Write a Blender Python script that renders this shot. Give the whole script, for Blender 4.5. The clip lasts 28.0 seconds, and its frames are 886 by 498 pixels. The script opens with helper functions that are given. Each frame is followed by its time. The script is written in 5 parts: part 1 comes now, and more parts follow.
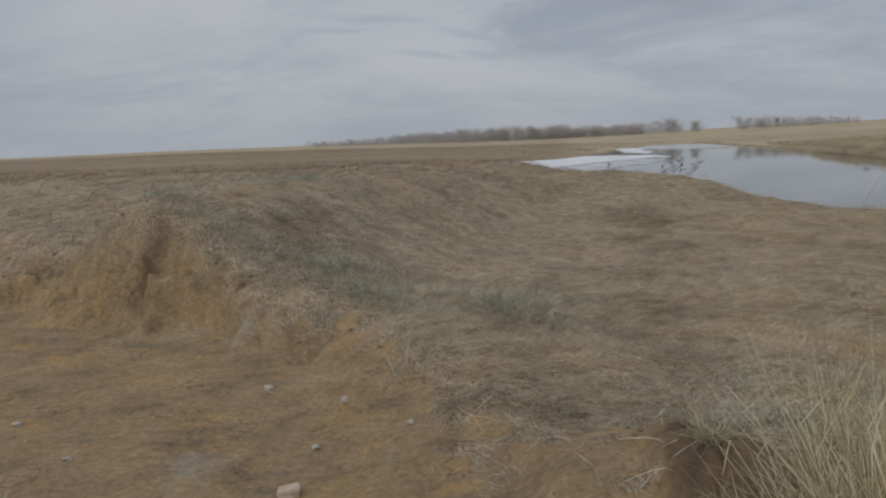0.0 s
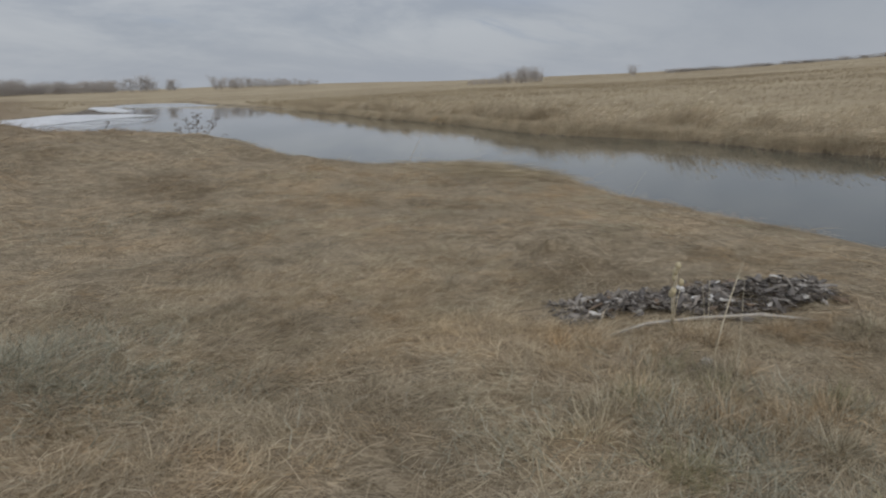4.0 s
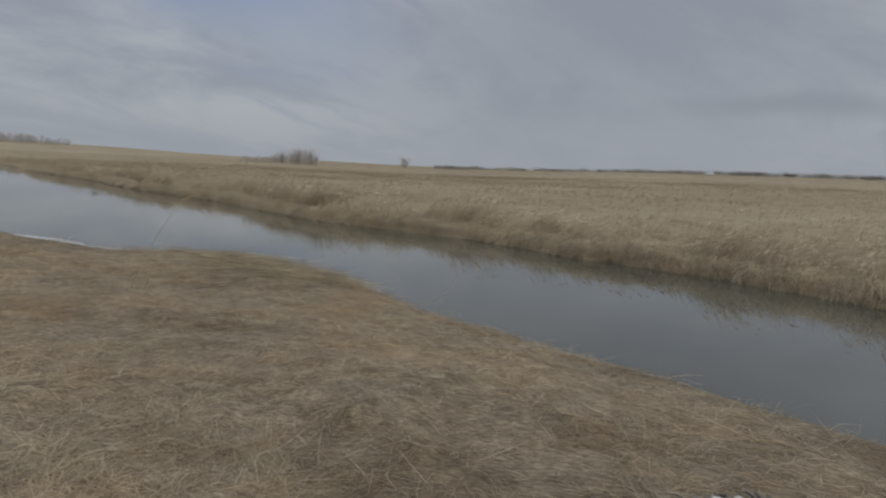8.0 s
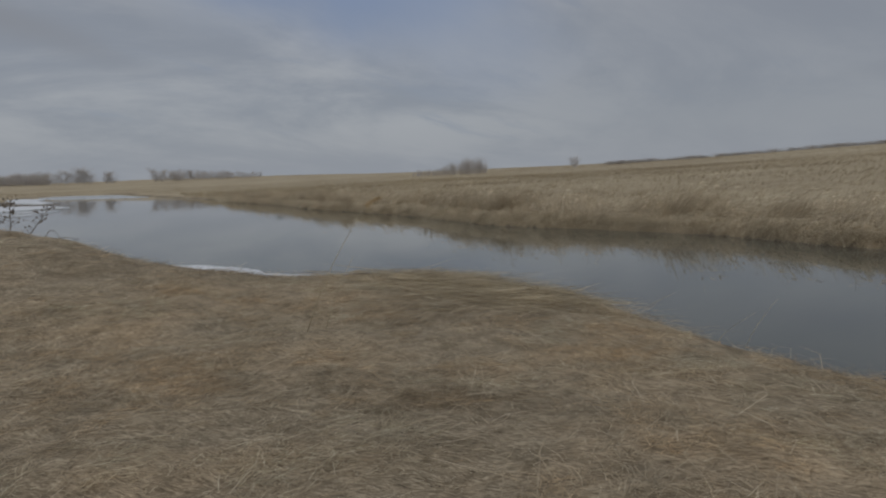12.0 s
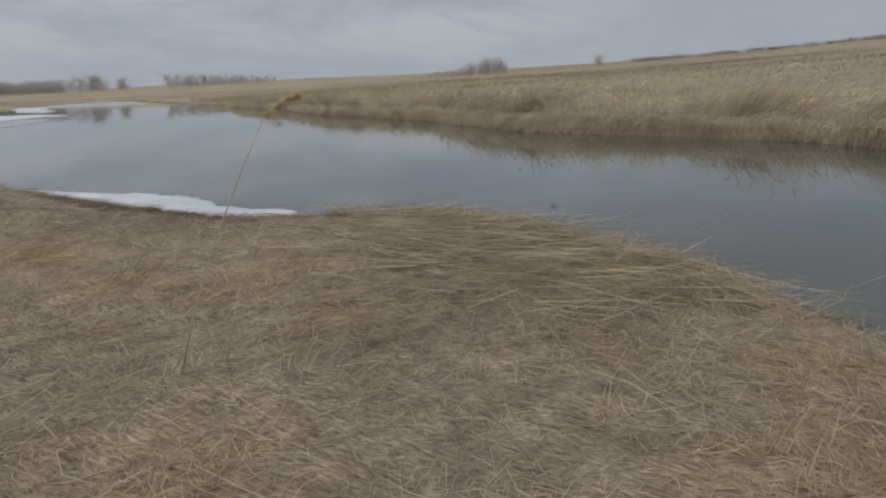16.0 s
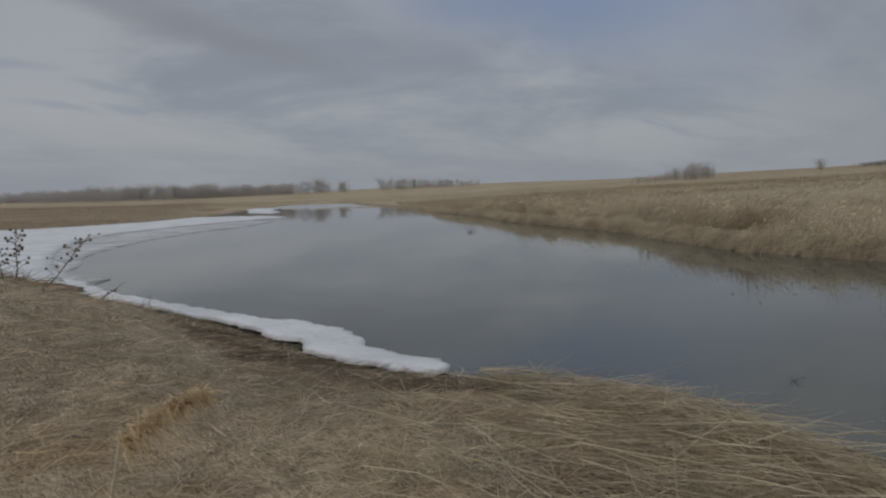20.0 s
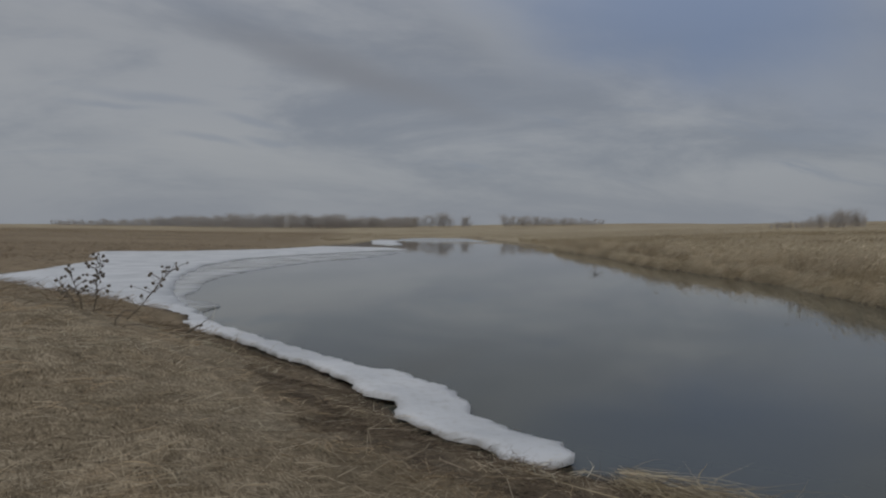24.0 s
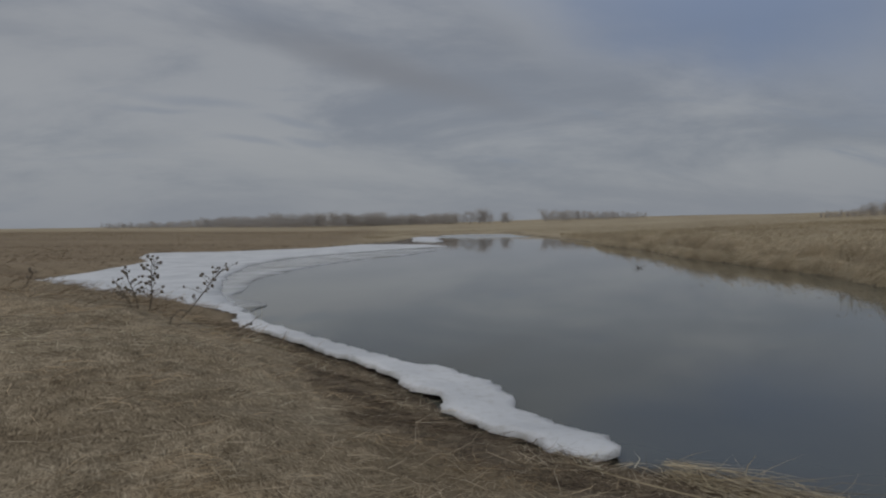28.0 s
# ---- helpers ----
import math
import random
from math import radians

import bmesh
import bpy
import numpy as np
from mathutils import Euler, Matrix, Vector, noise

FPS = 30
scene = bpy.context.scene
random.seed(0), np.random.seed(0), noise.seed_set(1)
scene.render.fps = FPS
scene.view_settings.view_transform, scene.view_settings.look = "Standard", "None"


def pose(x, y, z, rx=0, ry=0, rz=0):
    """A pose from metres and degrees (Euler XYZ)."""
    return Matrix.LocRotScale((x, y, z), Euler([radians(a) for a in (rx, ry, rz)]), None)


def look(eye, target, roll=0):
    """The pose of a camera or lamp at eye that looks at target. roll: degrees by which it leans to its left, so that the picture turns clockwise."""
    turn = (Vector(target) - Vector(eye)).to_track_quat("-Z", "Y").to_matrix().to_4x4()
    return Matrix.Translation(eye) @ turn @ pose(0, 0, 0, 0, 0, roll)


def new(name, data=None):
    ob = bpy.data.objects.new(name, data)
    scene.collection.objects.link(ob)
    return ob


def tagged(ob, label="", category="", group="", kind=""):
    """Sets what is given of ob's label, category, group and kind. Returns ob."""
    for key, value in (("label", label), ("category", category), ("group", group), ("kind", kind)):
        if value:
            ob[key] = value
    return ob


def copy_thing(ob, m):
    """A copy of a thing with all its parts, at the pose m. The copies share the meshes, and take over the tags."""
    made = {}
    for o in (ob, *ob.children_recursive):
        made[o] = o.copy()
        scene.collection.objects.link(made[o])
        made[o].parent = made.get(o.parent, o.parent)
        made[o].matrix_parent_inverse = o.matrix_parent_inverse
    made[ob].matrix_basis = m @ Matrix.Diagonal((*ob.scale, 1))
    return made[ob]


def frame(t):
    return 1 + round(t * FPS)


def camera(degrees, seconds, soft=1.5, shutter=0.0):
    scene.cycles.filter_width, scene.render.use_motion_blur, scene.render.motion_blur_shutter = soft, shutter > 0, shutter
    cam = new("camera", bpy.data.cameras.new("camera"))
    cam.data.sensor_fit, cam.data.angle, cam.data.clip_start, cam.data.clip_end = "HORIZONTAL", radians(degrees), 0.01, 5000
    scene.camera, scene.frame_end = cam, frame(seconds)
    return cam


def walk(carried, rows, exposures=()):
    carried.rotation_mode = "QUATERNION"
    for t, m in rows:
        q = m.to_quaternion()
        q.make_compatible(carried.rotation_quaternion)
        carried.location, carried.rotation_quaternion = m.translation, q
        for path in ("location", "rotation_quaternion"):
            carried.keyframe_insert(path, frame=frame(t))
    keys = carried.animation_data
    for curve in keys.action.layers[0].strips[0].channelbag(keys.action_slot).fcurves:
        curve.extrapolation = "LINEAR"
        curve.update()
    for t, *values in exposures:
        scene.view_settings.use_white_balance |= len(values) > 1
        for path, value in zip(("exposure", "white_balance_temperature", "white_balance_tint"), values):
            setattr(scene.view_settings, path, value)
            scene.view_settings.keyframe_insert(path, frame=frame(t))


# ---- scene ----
cam = camera(63.4, 28.0, soft=2.2)
PATH = [
    (0, (0.0, 0.004, 2.027), (-0.106, 1.98, 1.743), -2.0),
    (0.5, (-0.277, 0.003, 2.093), (-0.377, 1.974, 1.766), -5.5),
    (1, (-0.513, 0.022, 2.116), (-0.604, 1.994, 1.796), -4.4),
    (1.5, (-0.494, 0.395, 1.988), (-0.416, 2.371, 1.683), -4.3),
    (2, (-0.566, 0.922, 1.94), (-0.162, 2.84, 1.543), -4.3),
    (2.5, (-0.566, 1.169, 1.981), (0.015, 3.043, 1.595), -3.1),
    (3, (-0.509, 1.715, 1.961), (0.335, 3.458, 1.463), -4.4),
    (3.5, (-0.374, 2.32, 1.905), (0.483, 4.053, 1.391), -3.4),
    (4, (-0.172, 2.743, 1.888), (0.99, 4.313, 1.458), -1.2),
    (4.5, (0.075, 3.252, 1.895), (1.256, 4.816, 1.497), -3.4),
    (6.5, (0.395, 4.274, 1.952), (1.767, 5.718, 1.773), 0.7),
    (7, (0.599, 4.327, 1.921), (2.057, 5.684, 1.741), 0.7),
    (7.5, (1.091, 4.504, 1.885), (2.63, 5.769, 1.705), -1.9),
    (8, (1.598, 4.868, 1.877), (3.226, 6.015, 1.69), 4.1),
    (8.5, (1.622, 4.92, 1.851), (3.109, 6.241, 1.643), 2.9),
    (9, (1.948, 5.205, 1.883), (3.244, 6.717, 1.7), -1.8),
    (9.5, (2.038, 5.575, 1.886), (3.139, 7.241, 1.77), 1.2),
    (10, (2.238, 5.917, 1.791), (3.256, 7.635, 1.68), 1.8),
    (10.5, (2.473, 6.449, 1.716), (3.375, 8.23, 1.593), -3.2),
    (11, (2.581, 6.659, 1.717), (3.71, 8.306, 1.593), -1.9),
    (11.5, (3.16, 7.265, 1.639), (4.338, 8.878, 1.538), -4.6),
    (12, (3.396, 7.541, 1.598), (4.703, 9.043, 1.412), -1.3),
    (12.5, (3.567, 7.564, 1.619), (5.123, 8.805, 1.419), -0.5),
    (14.5, (4.894, 8.898, 1.55), (6.469, 10.073, 1.174), -1.3),
    (15, (5.15, 9.299, 1.558), (6.631, 10.592, 1.191), 0.4),
    (15.5, (5.654, 9.979, 1.455), (6.972, 11.406, 0.979), -2.2),
    (16, (5.729, 10.148, 1.5), (6.961, 11.659, 1.052), -2.2),
    (16.5, (5.861, 10.346, 1.529), (7.119, 11.849, 1.133), -0.6),
    (17, (6.009, 10.44, 1.587), (7.235, 11.976, 1.214), -4.5),
    (17.5, (6.177, 10.752, 1.59), (7.322, 12.346, 1.205), 1.0),
    (18, (6.391, 10.929, 1.665), (7.485, 12.58, 1.388), 0.8),
    (18.5, (6.596, 11.095, 1.704), (7.597, 12.815, 1.509), -1.0),
    (19, (6.573, 11.237, 1.742), (7.466, 13.018, 1.567), 0.9),
    (19.5, (6.696, 11.393, 1.71), (7.443, 13.24, 1.535), 0.3),
    (20, (6.924, 11.525, 1.73), (7.731, 13.349, 1.579), -1.8),
    (20.5, (6.983, 11.716, 1.702), (7.882, 13.496, 1.548), -0.7),
    (22.5, (7.216, 12.383, 1.815), (8.048, 14.2, 1.739), 3.1),
    (23, (7.274, 12.713, 1.749), (7.842, 14.629, 1.665), 4.6),
    (23.5, (7.385, 12.78, 1.745), (7.87, 14.718, 1.649), 2.9),
    (24, (7.434, 12.839, 1.739), (7.928, 14.777, 1.693), 0.4),
    (24.5, (7.42, 12.785, 1.745), (7.95, 14.713, 1.719), -0.2),
    (25, (7.44, 12.815, 1.736), (8.042, 14.721, 1.66), -0.6),
    (25.5, (7.433, 12.767, 1.747), (8.047, 14.668, 1.651), -1.0),
    (26, (7.433, 12.775, 1.747), (8.057, 14.673, 1.668), -0.7),
    (26.5, (7.44, 12.789, 1.744), (8.053, 14.691, 1.668), -0.4),
    (27, (7.42, 12.777, 1.755), (8.015, 14.685, 1.69), -0.2),
    (27.5, (7.389, 12.732, 1.764), (7.882, 14.67, 1.713), -0.3),
    (28, (7.392, 12.754, 1.746), (7.776, 14.716, 1.69), -0.7),
]
walk(cam, [(t, look(eye, target, roll)) for t, eye, target, roll in PATH],
     [(0.0, 0.03), (2.5, 0.0), (4.0, 0.08), (7.0, -0.06), (8.0, -0.12), (9.0, -0.2), (11.0, -0.38), (12.0, -0.32), (15.0, -0.03), (16.0, 0.06), (17.0, 0.02), (18.0, -0.13), (20.0, -0.35), (23.0, -0.5), (28.0, -0.54)])

from mathutils import geometry

# ---- light ----
world = bpy.data.worlds.new("overcast_sky")
scene.world = world
world.use_nodes = True
SUN_AZ, SUN_EL = radians(215), radians(38)


def sky_nodes(tree):
    """A pale sky seen through broken layers of grey cloud."""
    n, l = tree.nodes, tree.links
    n.clear()
    out, bg = n.new("ShaderNodeOutputWorld"), n.new("ShaderNodeBackground")
    sky = n.new("ShaderNodeTexSky")
    sky.sky_type, sky.sun_disc = "NISHITA", False
    sky.sun_elevation, sky.sun_rotation = SUN_EL, SUN_AZ
    where, sep = n.new("ShaderNodeTexCoord"), n.new("ShaderNodeSeparateXYZ")
    l.new(where.outputs["Generated"], sep.inputs[0])
    up = n.new("ShaderNodeMath")
    up.operation, up.inputs[1].default_value = "MAXIMUM", 0.0
    l.new(sep.outputs[2], up.inputs[0])
    add = n.new("ShaderNodeMath")
    add.operation, add.inputs[1].default_value = "ADD", 0.45
    l.new(up.outputs[0], add.inputs[0])
    inv = n.new("ShaderNodeMath")
    inv.operation, inv.inputs[0].default_value = "DIVIDE", 1.0
    l.new(add.outputs[0], inv.inputs[1])
    flat = n.new("ShaderNodeVectorMath")
    flat.operation = "SCALE"
    l.new(where.outputs["Generated"], flat.inputs[0])
    l.new(inv.outputs[0], flat.inputs["Scale"])

    # the same sheet seen more from its edge: clouds crowd together towards the horizon
    lower, thin, sheet = n.new("ShaderNodeMath"), n.new("ShaderNodeMath"), n.new("ShaderNodeVectorMath")
    lower.operation, lower.inputs[1].default_value = "ADD", 0.3
    thin.operation, thin.inputs[0].default_value = "DIVIDE", 1.0
    sheet.operation = "SCALE"
    l.new(up.outputs[0], lower.inputs[0])
    l.new(lower.outputs[0], thin.inputs[1])
    l.new(where.outputs["Generated"], sheet.inputs[0])
    l.new(thin.outputs[0], sheet.inputs["Scale"])

    def layer(scale, detail, rough, turn, squash, low, high, shift=(0, 0, 0)):
        turned = n.new("ShaderNodeMapping")
        turned.inputs["Rotation"].default_value = (0, 0, radians(turn))
        turned.inputs["Scale"].default_value = squash
        turned.inputs["Location"].default_value = shift
        l.new(sheet.outputs[0], turned.inputs[0])
        tex = n.new("ShaderNodeTexNoise")
        tex.inputs["Scale"].default_value, tex.inputs["Detail"].default_value = scale, detail
        tex.inputs["Roughness"].default_value, tex.inputs["Distortion"].default_value = rough, 0.4
        l.new(turned.outputs[0], tex.inputs["Vector"])
        ramp = n.new("ShaderNodeMapRange")
        ramp.interpolation_type = "SMOOTHSTEP"
        ramp.inputs["From Min"].default_value, ramp.inputs["From Max"].default_value = low, high
        l.new(tex.outputs["Fac"], ramp.inputs["Value"])
        return ramp.outputs[0]

    def mix(fac, a, b):
        m = n.new("ShaderNodeMix")
        m.data_type = "RGBA"
        l.new(fac, m.inputs["Factor"])
        for value, socket in ((a, m.inputs[6]), (b, m.inputs[7])):
            if isinstance(value, tuple):
                socket.default_value = (*value, 1)
            else:
                l.new(value, socket)
        return m.outputs[2]

    dim = n.new("ShaderNodeVectorMath")
    dim.operation = "SCALE"
    dim.inputs["Scale"].default_value = 0.55
    l.new(sky.outputs[0], dim.inputs[0])
    grey = mix(layer(1.15, 12, 0.62, 12, (0.85, 1.2, 1), 0.38, 0.62), (3.12, 3.4, 3.94), (4.5, 4.7, 5.04))
    shade = mix(layer(0.9, 10, 0.6, 20, (0.8, 1.3, 1), 0.52, 0.72, (3.1, 1.7, 0)), grey, (2.95, 3.27, 3.85))
    slit = mix(layer(2.6, 8, 0.6, 8, (0.6, 1.9, 1), 0.57, 0.80, (5.3, 2.2, 0)), shade, (3.1, 3.5, 4.25))

    def ring(where_at, size, soft, stretch, turn, full=1.0, warp=0.45):
        """1 within a soft oval of the cloud sheet, 0 outside it."""
        place = n.new("ShaderNodeMapping")
        place.vector_type = "TEXTURE"
        place.inputs["Location"].default_value = (where_at[0] + warp / 2, where_at[1] + warp / 2, 0)
        place.inputs["Rotation"].default_value = (0, 0, radians(turn))
        place.inputs["Scale"].default_value = (stretch, 1, 1)
        stir = n.new("ShaderNodeTexNoise")
        stir.inputs["Scale"].default_value, stir.inputs["Detail"].default_value = 2.2, 5
        l.new(flat.outputs[0], stir.inputs["Vector"])
        off = n.new("ShaderNodeVectorMath")
        off.operation = "MULTIPLY_ADD"
        off.inputs[1].default_value = (warp, warp, 0)
        l.new(stir.outputs["Color"], off.inputs[0])
        l.new(flat.outputs[0], off.inputs[2])
        l.new(off.outputs[0], place.inputs[0])
        cut = n.new("ShaderNodeVectorMath")
        cut.operation = "MULTIPLY"
        cut.inputs[1].default_value = (1, 1, 0)
        l.new(place.outputs[0], cut.inputs[0])
        far = n.new("ShaderNodeVectorMath")
        far.operation = "LENGTH"
        l.new(cut.outputs[0], far.inputs[0])
        fade = n.new("ShaderNodeMapRange")
        fade.interpolation_type = "SMOOTHSTEP"
        fade.inputs["From Min"].default_value, fade.inputs["From Max"].default_value = size + soft, size
        fade.inputs["To Max"].default_value = full
        l.new(far.outputs["Value"], fade.inputs["Value"])
        return fade.outputs[0]

    puff = slit
    # pale heaps of cloud, and thin blue-grey slits between them
    for spot, soft, stretch, turn, full, colour in (((-0.68, 1.42), 0.3, 1.6, 15, 0.7, (4.95, 5.1, 5.35)), ((-0.1, 1.8), 0.16, 3.2, 6, 0.75, (4.75, 4.9, 5.15)), ((0.45, 1.24), 0.13, 2.4, 20, 0.6, (4.7, 4.88, 5.15)),
                                                    ((1.04, 1.14), 0.15, 1.6, -25, 0.7, (4.6, 4.78, 5.05)), ((1.75, 0.75), 0.09, 4.0, -60, 0.6, (4.4, 4.6, 4.9))):
        puff = mix(ring(spot, 0.02, soft, stretch, turn, full, 0.3), puff, colour)
    low_bank = mix(ring((1.6, 0.7), 0.25, 0.7, 1.0, 0, 0.65), puff, (3.0, 3.22, 3.68))
    bank = mix(ring((0.18, 1.45), 0.005, 0.075, 6.0, 18, 0.9, 0.16), low_bank, (3.0, 3.12, 3.45))
    bar = mix(ring((1.7, 0.3), 0.005, 0.06, 6.0, 100, 0.8, 0.12), bank, (2.9, 3.08, 3.5))
    clear = mix(ring((0.72, 1.06), 0.02, 0.34, 1.8, 10, 0.95), bar, (2.6, 3.3, 4.85))
    gap = layer(0.5, 5, 0.55, 40, (0.7, 1.3, 1), 0.60, 0.78, (1.3, 4.2, 0))
    for spot, soft, stretch, turn in (((-0.22, 1.57), 0.03, 5.0, 14), ((-0.03, 1.65), 0.022, 4.0, 10), ((-0.12, 1.74), 0.02, 5.0, 4), ((1.15, 1.3), 0.035, 5.0, -38), ((0.0, 1.72), 0.018, 4.0, 0), ((-0.3, 1.6), 0.02, 5.0, 8)):
        clear = mix(ring(spot, 0.003, soft, stretch, turn, 0.45, 0.2), clear, (3.05, 3.45, 4.2))
    clear = mix(gap, clear, (3.0, 3.5, 4.5))
    veil = n.new("ShaderNodeMix")
    veil.data_type = "RGBA"
    veil.inputs["Factor"].default_value = 0.12
    l.new(clear, veil.inputs[6])
    l.new(dim.outputs[0], veil.inputs[7])
    low = n.new("ShaderNodeMapRange")
    low.inputs["From Min"].default_value, low.inputs["From Max"].default_value = 0.0, 0.12
    low.interpolation_type = "SMOOTHSTEP"
    low.inputs["To Min"].default_value, low.inputs["To Max"].default_value = 0.7, 0.0
    l.new(up.outputs[0], low.inputs["Value"])
    hazy = mix(low.outputs[0], veil.outputs[2], (3.4, 3.68, 4.15))
    # an overcast sky grows brighter towards the zenith
    dome = n.new("ShaderNodeMapRange")
    dome.inputs["From Min"].default_value, dome.inputs["From Max"].default_value = 0.25, 1.0
    dome.inputs["To Min"].default_value, dome.inputs["To Max"].default_value = 1.0, 2.2
    l.new(up.outputs[0], dome.inputs["Value"])
    whole = n.new("ShaderNodeVectorMath")
    whole.operation = "SCALE"
    l.new(hazy, whole.inputs[0])
    l.new(dome.outputs[0], whole.inputs["Scale"])
    l.new(whole.outputs[0], bg.inputs["Color"])
    bg.inputs["Strength"].default_value = 0.1
    l.new(bg.outputs[0], out.inputs["Surface"])


sky_nodes(world.node_tree)
sun = new("sun", bpy.data.lights.new("sun", "SUN"))
sun.data.energy, sun.data.angle, sun.data.color = 1.0, radians(25), (1.0, 0.95, 0.88)
sun.matrix_world = look((math.sin(SUN_AZ) * 50, math.cos(SUN_AZ) * 50, 50 * math.tan(SUN_EL)), (0, 0, 0))


# ---- materials ----
def material(name, rough=0.9, spec=0.2):
    m = bpy.data.materials.new(name)
    m.use_nodes = True
    b = m.node_tree.nodes["Principled BSDF"]
    b.inputs["Roughness"].default_value = rough
    b.inputs["Specular IOR Level"].default_value = spec
    return m, m.node_tree, b


def noise_tex(tree, scale, detail=4.0, rough=0.55, squash=None, distort=0.0):
    n, l = tree.nodes, tree.links
    tex, where = n.new("ShaderNodeTexNoise"), n.new("ShaderNodeNewGeometry")
    tex.inputs["Scale"].default_value, tex.inputs["Detail"].default_value = scale, detail
    tex.inputs["Roughness"].default_value, tex.inputs["Distortion"].default_value = rough, distort
    if squash:
        turned = n.new("ShaderNodeMapping")
        turned.inputs["Scale"].default_value = squash
        l.new(where.outputs["Position"], turned.inputs[0])
        l.new(turned.outputs[0], tex.inputs["Vector"])
    else:
        l.new(where.outputs["Position"], tex.inputs["Vector"])
    return tex.outputs["Fac"]


def ramp(tree, fac, *stops):
    r = tree.nodes.new("ShaderNodeValToRGB")
    while len(r.color_ramp.elements) < len(stops):
        r.color_ramp.elements.new(0.5)
    for e, (at, colour) in zip(r.color_ramp.elements, stops):
        e.position, e.color = at, (*colour, 1)
    tree.links.new(fac, r.inputs[0])
    return r.outputs[0]


def blend(tree, fac, a, b, how="MIX"):
    m = tree.nodes.new("ShaderNodeMix")
    m.data_type, m.blend_type = "RGBA", how
    for value, socket in ((fac, m.inputs["Factor"]), (a, m.inputs[6]), (b, m.inputs[7])):
        if isinstance(value, (int, float)):
            socket.default_value = value
        elif isinstance(value, tuple):
            socket.default_value = (*value, 1)
        else:
            tree.links.new(value, socket)
    return m.outputs[2]


def relief(tree, b, fac, strength, distance):
    bump = tree.nodes.new("ShaderNodeBump")
    bump.inputs["Strength"].default_value, bump.inputs["Distance"].default_value = strength, distance
    tree.links.new(fac, bump.inputs["Height"])
    tree.links.new(bump.outputs[0], b.inputs["Normal"])


def plain(name, low, high, scale=6.0, rough=0.85, spec=0.25, bump=0.4, depth=0.01):
    """A surface that varies between two colours at a coarse and a fine scale."""
    m, tree, b = material(name, rough, spec)
    coarse = ramp(tree, noise_tex(tree, scale), (0.3, low), (0.7, high))
    fine = ramp(tree, noise_tex(tree, scale * 9), (0.3, (0.72, 0.72, 0.72)), (0.7, (1.15, 1.15, 1.15)))
    tree.links.new(blend(tree, 1.0, coarse, fine, "MULTIPLY"), b.inputs["Base Color"])
    relief(tree, b, noise_tex(tree, scale * 5), bump, depth)
    return m


def blades(name, stops, patch=0.5, tint=((0.75, 0.72, 0.68), (1.15, 1.1, 1.05)), rough=0.75, broad=None):
    """Dry stalks: each one has its own colour, and drifts of them run darker or paler."""
    m, tree, b = material(name, rough, 0.25)
    each = tree.nodes.new("ShaderNodeNewGeometry").outputs["Random Per Island"]
    own = ramp(tree, each, *stops)
    drift = ramp(tree, noise_tex(tree, patch, 6, 0.62), *zip(np.linspace(0.32, 0.68, len(tint)).tolist(), tint))
    hue = blend(tree, 1.0, own, drift, "MULTIPLY")
    if broad:
        wide = ramp(tree, noise_tex(tree, broad, 5, 0.62), (0.34, (0.70, 0.67, 0.62)), (0.47, (0.98, 0.97, 0.94)), (0.55, (1.07, 1.06, 1.03)), (0.68, (1.14, 1.04, 0.90)))
        hue = blend(tree, 1.0, hue, wide, "MULTIPLY")
    tree.links.new(hue, b.inputs["Base Color"])
    thin, both = tree.nodes.new("ShaderNodeBsdfTranslucent"), tree.nodes.new("ShaderNodeMixShader")
    both.inputs[0].default_value = 0.38
    tree.links.new(hue, thin.inputs[0])
    tree.links.new(b.outputs[0], both.inputs[1])
    tree.links.new(thin.outputs[0], both.inputs[2])
    tree.links.new(both.outputs[0], tree.nodes["Material Output"].inputs[0])
    return m


STRAW = blades("dry_grass", ((0.0, (0.16, 0.13, 0.095)), (0.25, (0.348, 0.302, 0.232)), (0.6, (0.505, 0.445, 0.346)), (1.0, (0.68, 0.62, 0.515))), 0.7,
               ((0.62, 0.60, 0.55), (0.86, 0.84, 0.80), (1.1, 0.95, 0.78), (1.0, 0.99, 0.95), (1.1, 1.13, 1.06), (1.22, 1.16, 1.06)), broad=0.5)
SAGE = blades("grey_green_wormwood", ((0.0, (0.17, 0.17, 0.13)), (0.5, (0.37, 0.375, 0.305)), (1.0, (0.57, 0.565, 0.475))), 1.5)
GREENISH = blades("half_green_grass", ((0.0, (0.19, 0.18, 0.11)), (0.35, (0.34, 0.33, 0.205)), (0.7, (0.47, 0.44, 0.29)), (1.0, (0.60, 0.56, 0.41))), 2.0)
REED = blades("dry_reed", ((0.0, (0.30, 0.25, 0.18)), (0.4, (0.48, 0.41, 0.30)), (1.0, (0.64, 0.565, 0.43))), 1.1, ((0.7, 0.67, 0.63), (0.95, 0.92, 0.88), (1.16, 1.14, 1.07)))
MEADOW = blades("dry_meadow", ((0.0, (0.29, 0.24, 0.165)), (0.5, (0.43, 0.365, 0.255)), (1.0, (0.54, 0.47, 0.335))), 0.05, ((0.72, 0.68, 0.64), (1.0, 0.975, 0.93)))
RUSHES = blades("old_rush_leaves", ((0.0, (0.26, 0.22, 0.155)), (0.35, (0.48, 0.415, 0.30)), (1.0, (0.68, 0.61, 0.46))), 1.0)
LONG_STRAW = blades("fallen_reed_straw", ((0.0, (0.216, 0.18, 0.128)), (0.4, (0.432, 0.37, 0.268)), (1.0, (0.670, 0.60, 0.47))), 2.0)
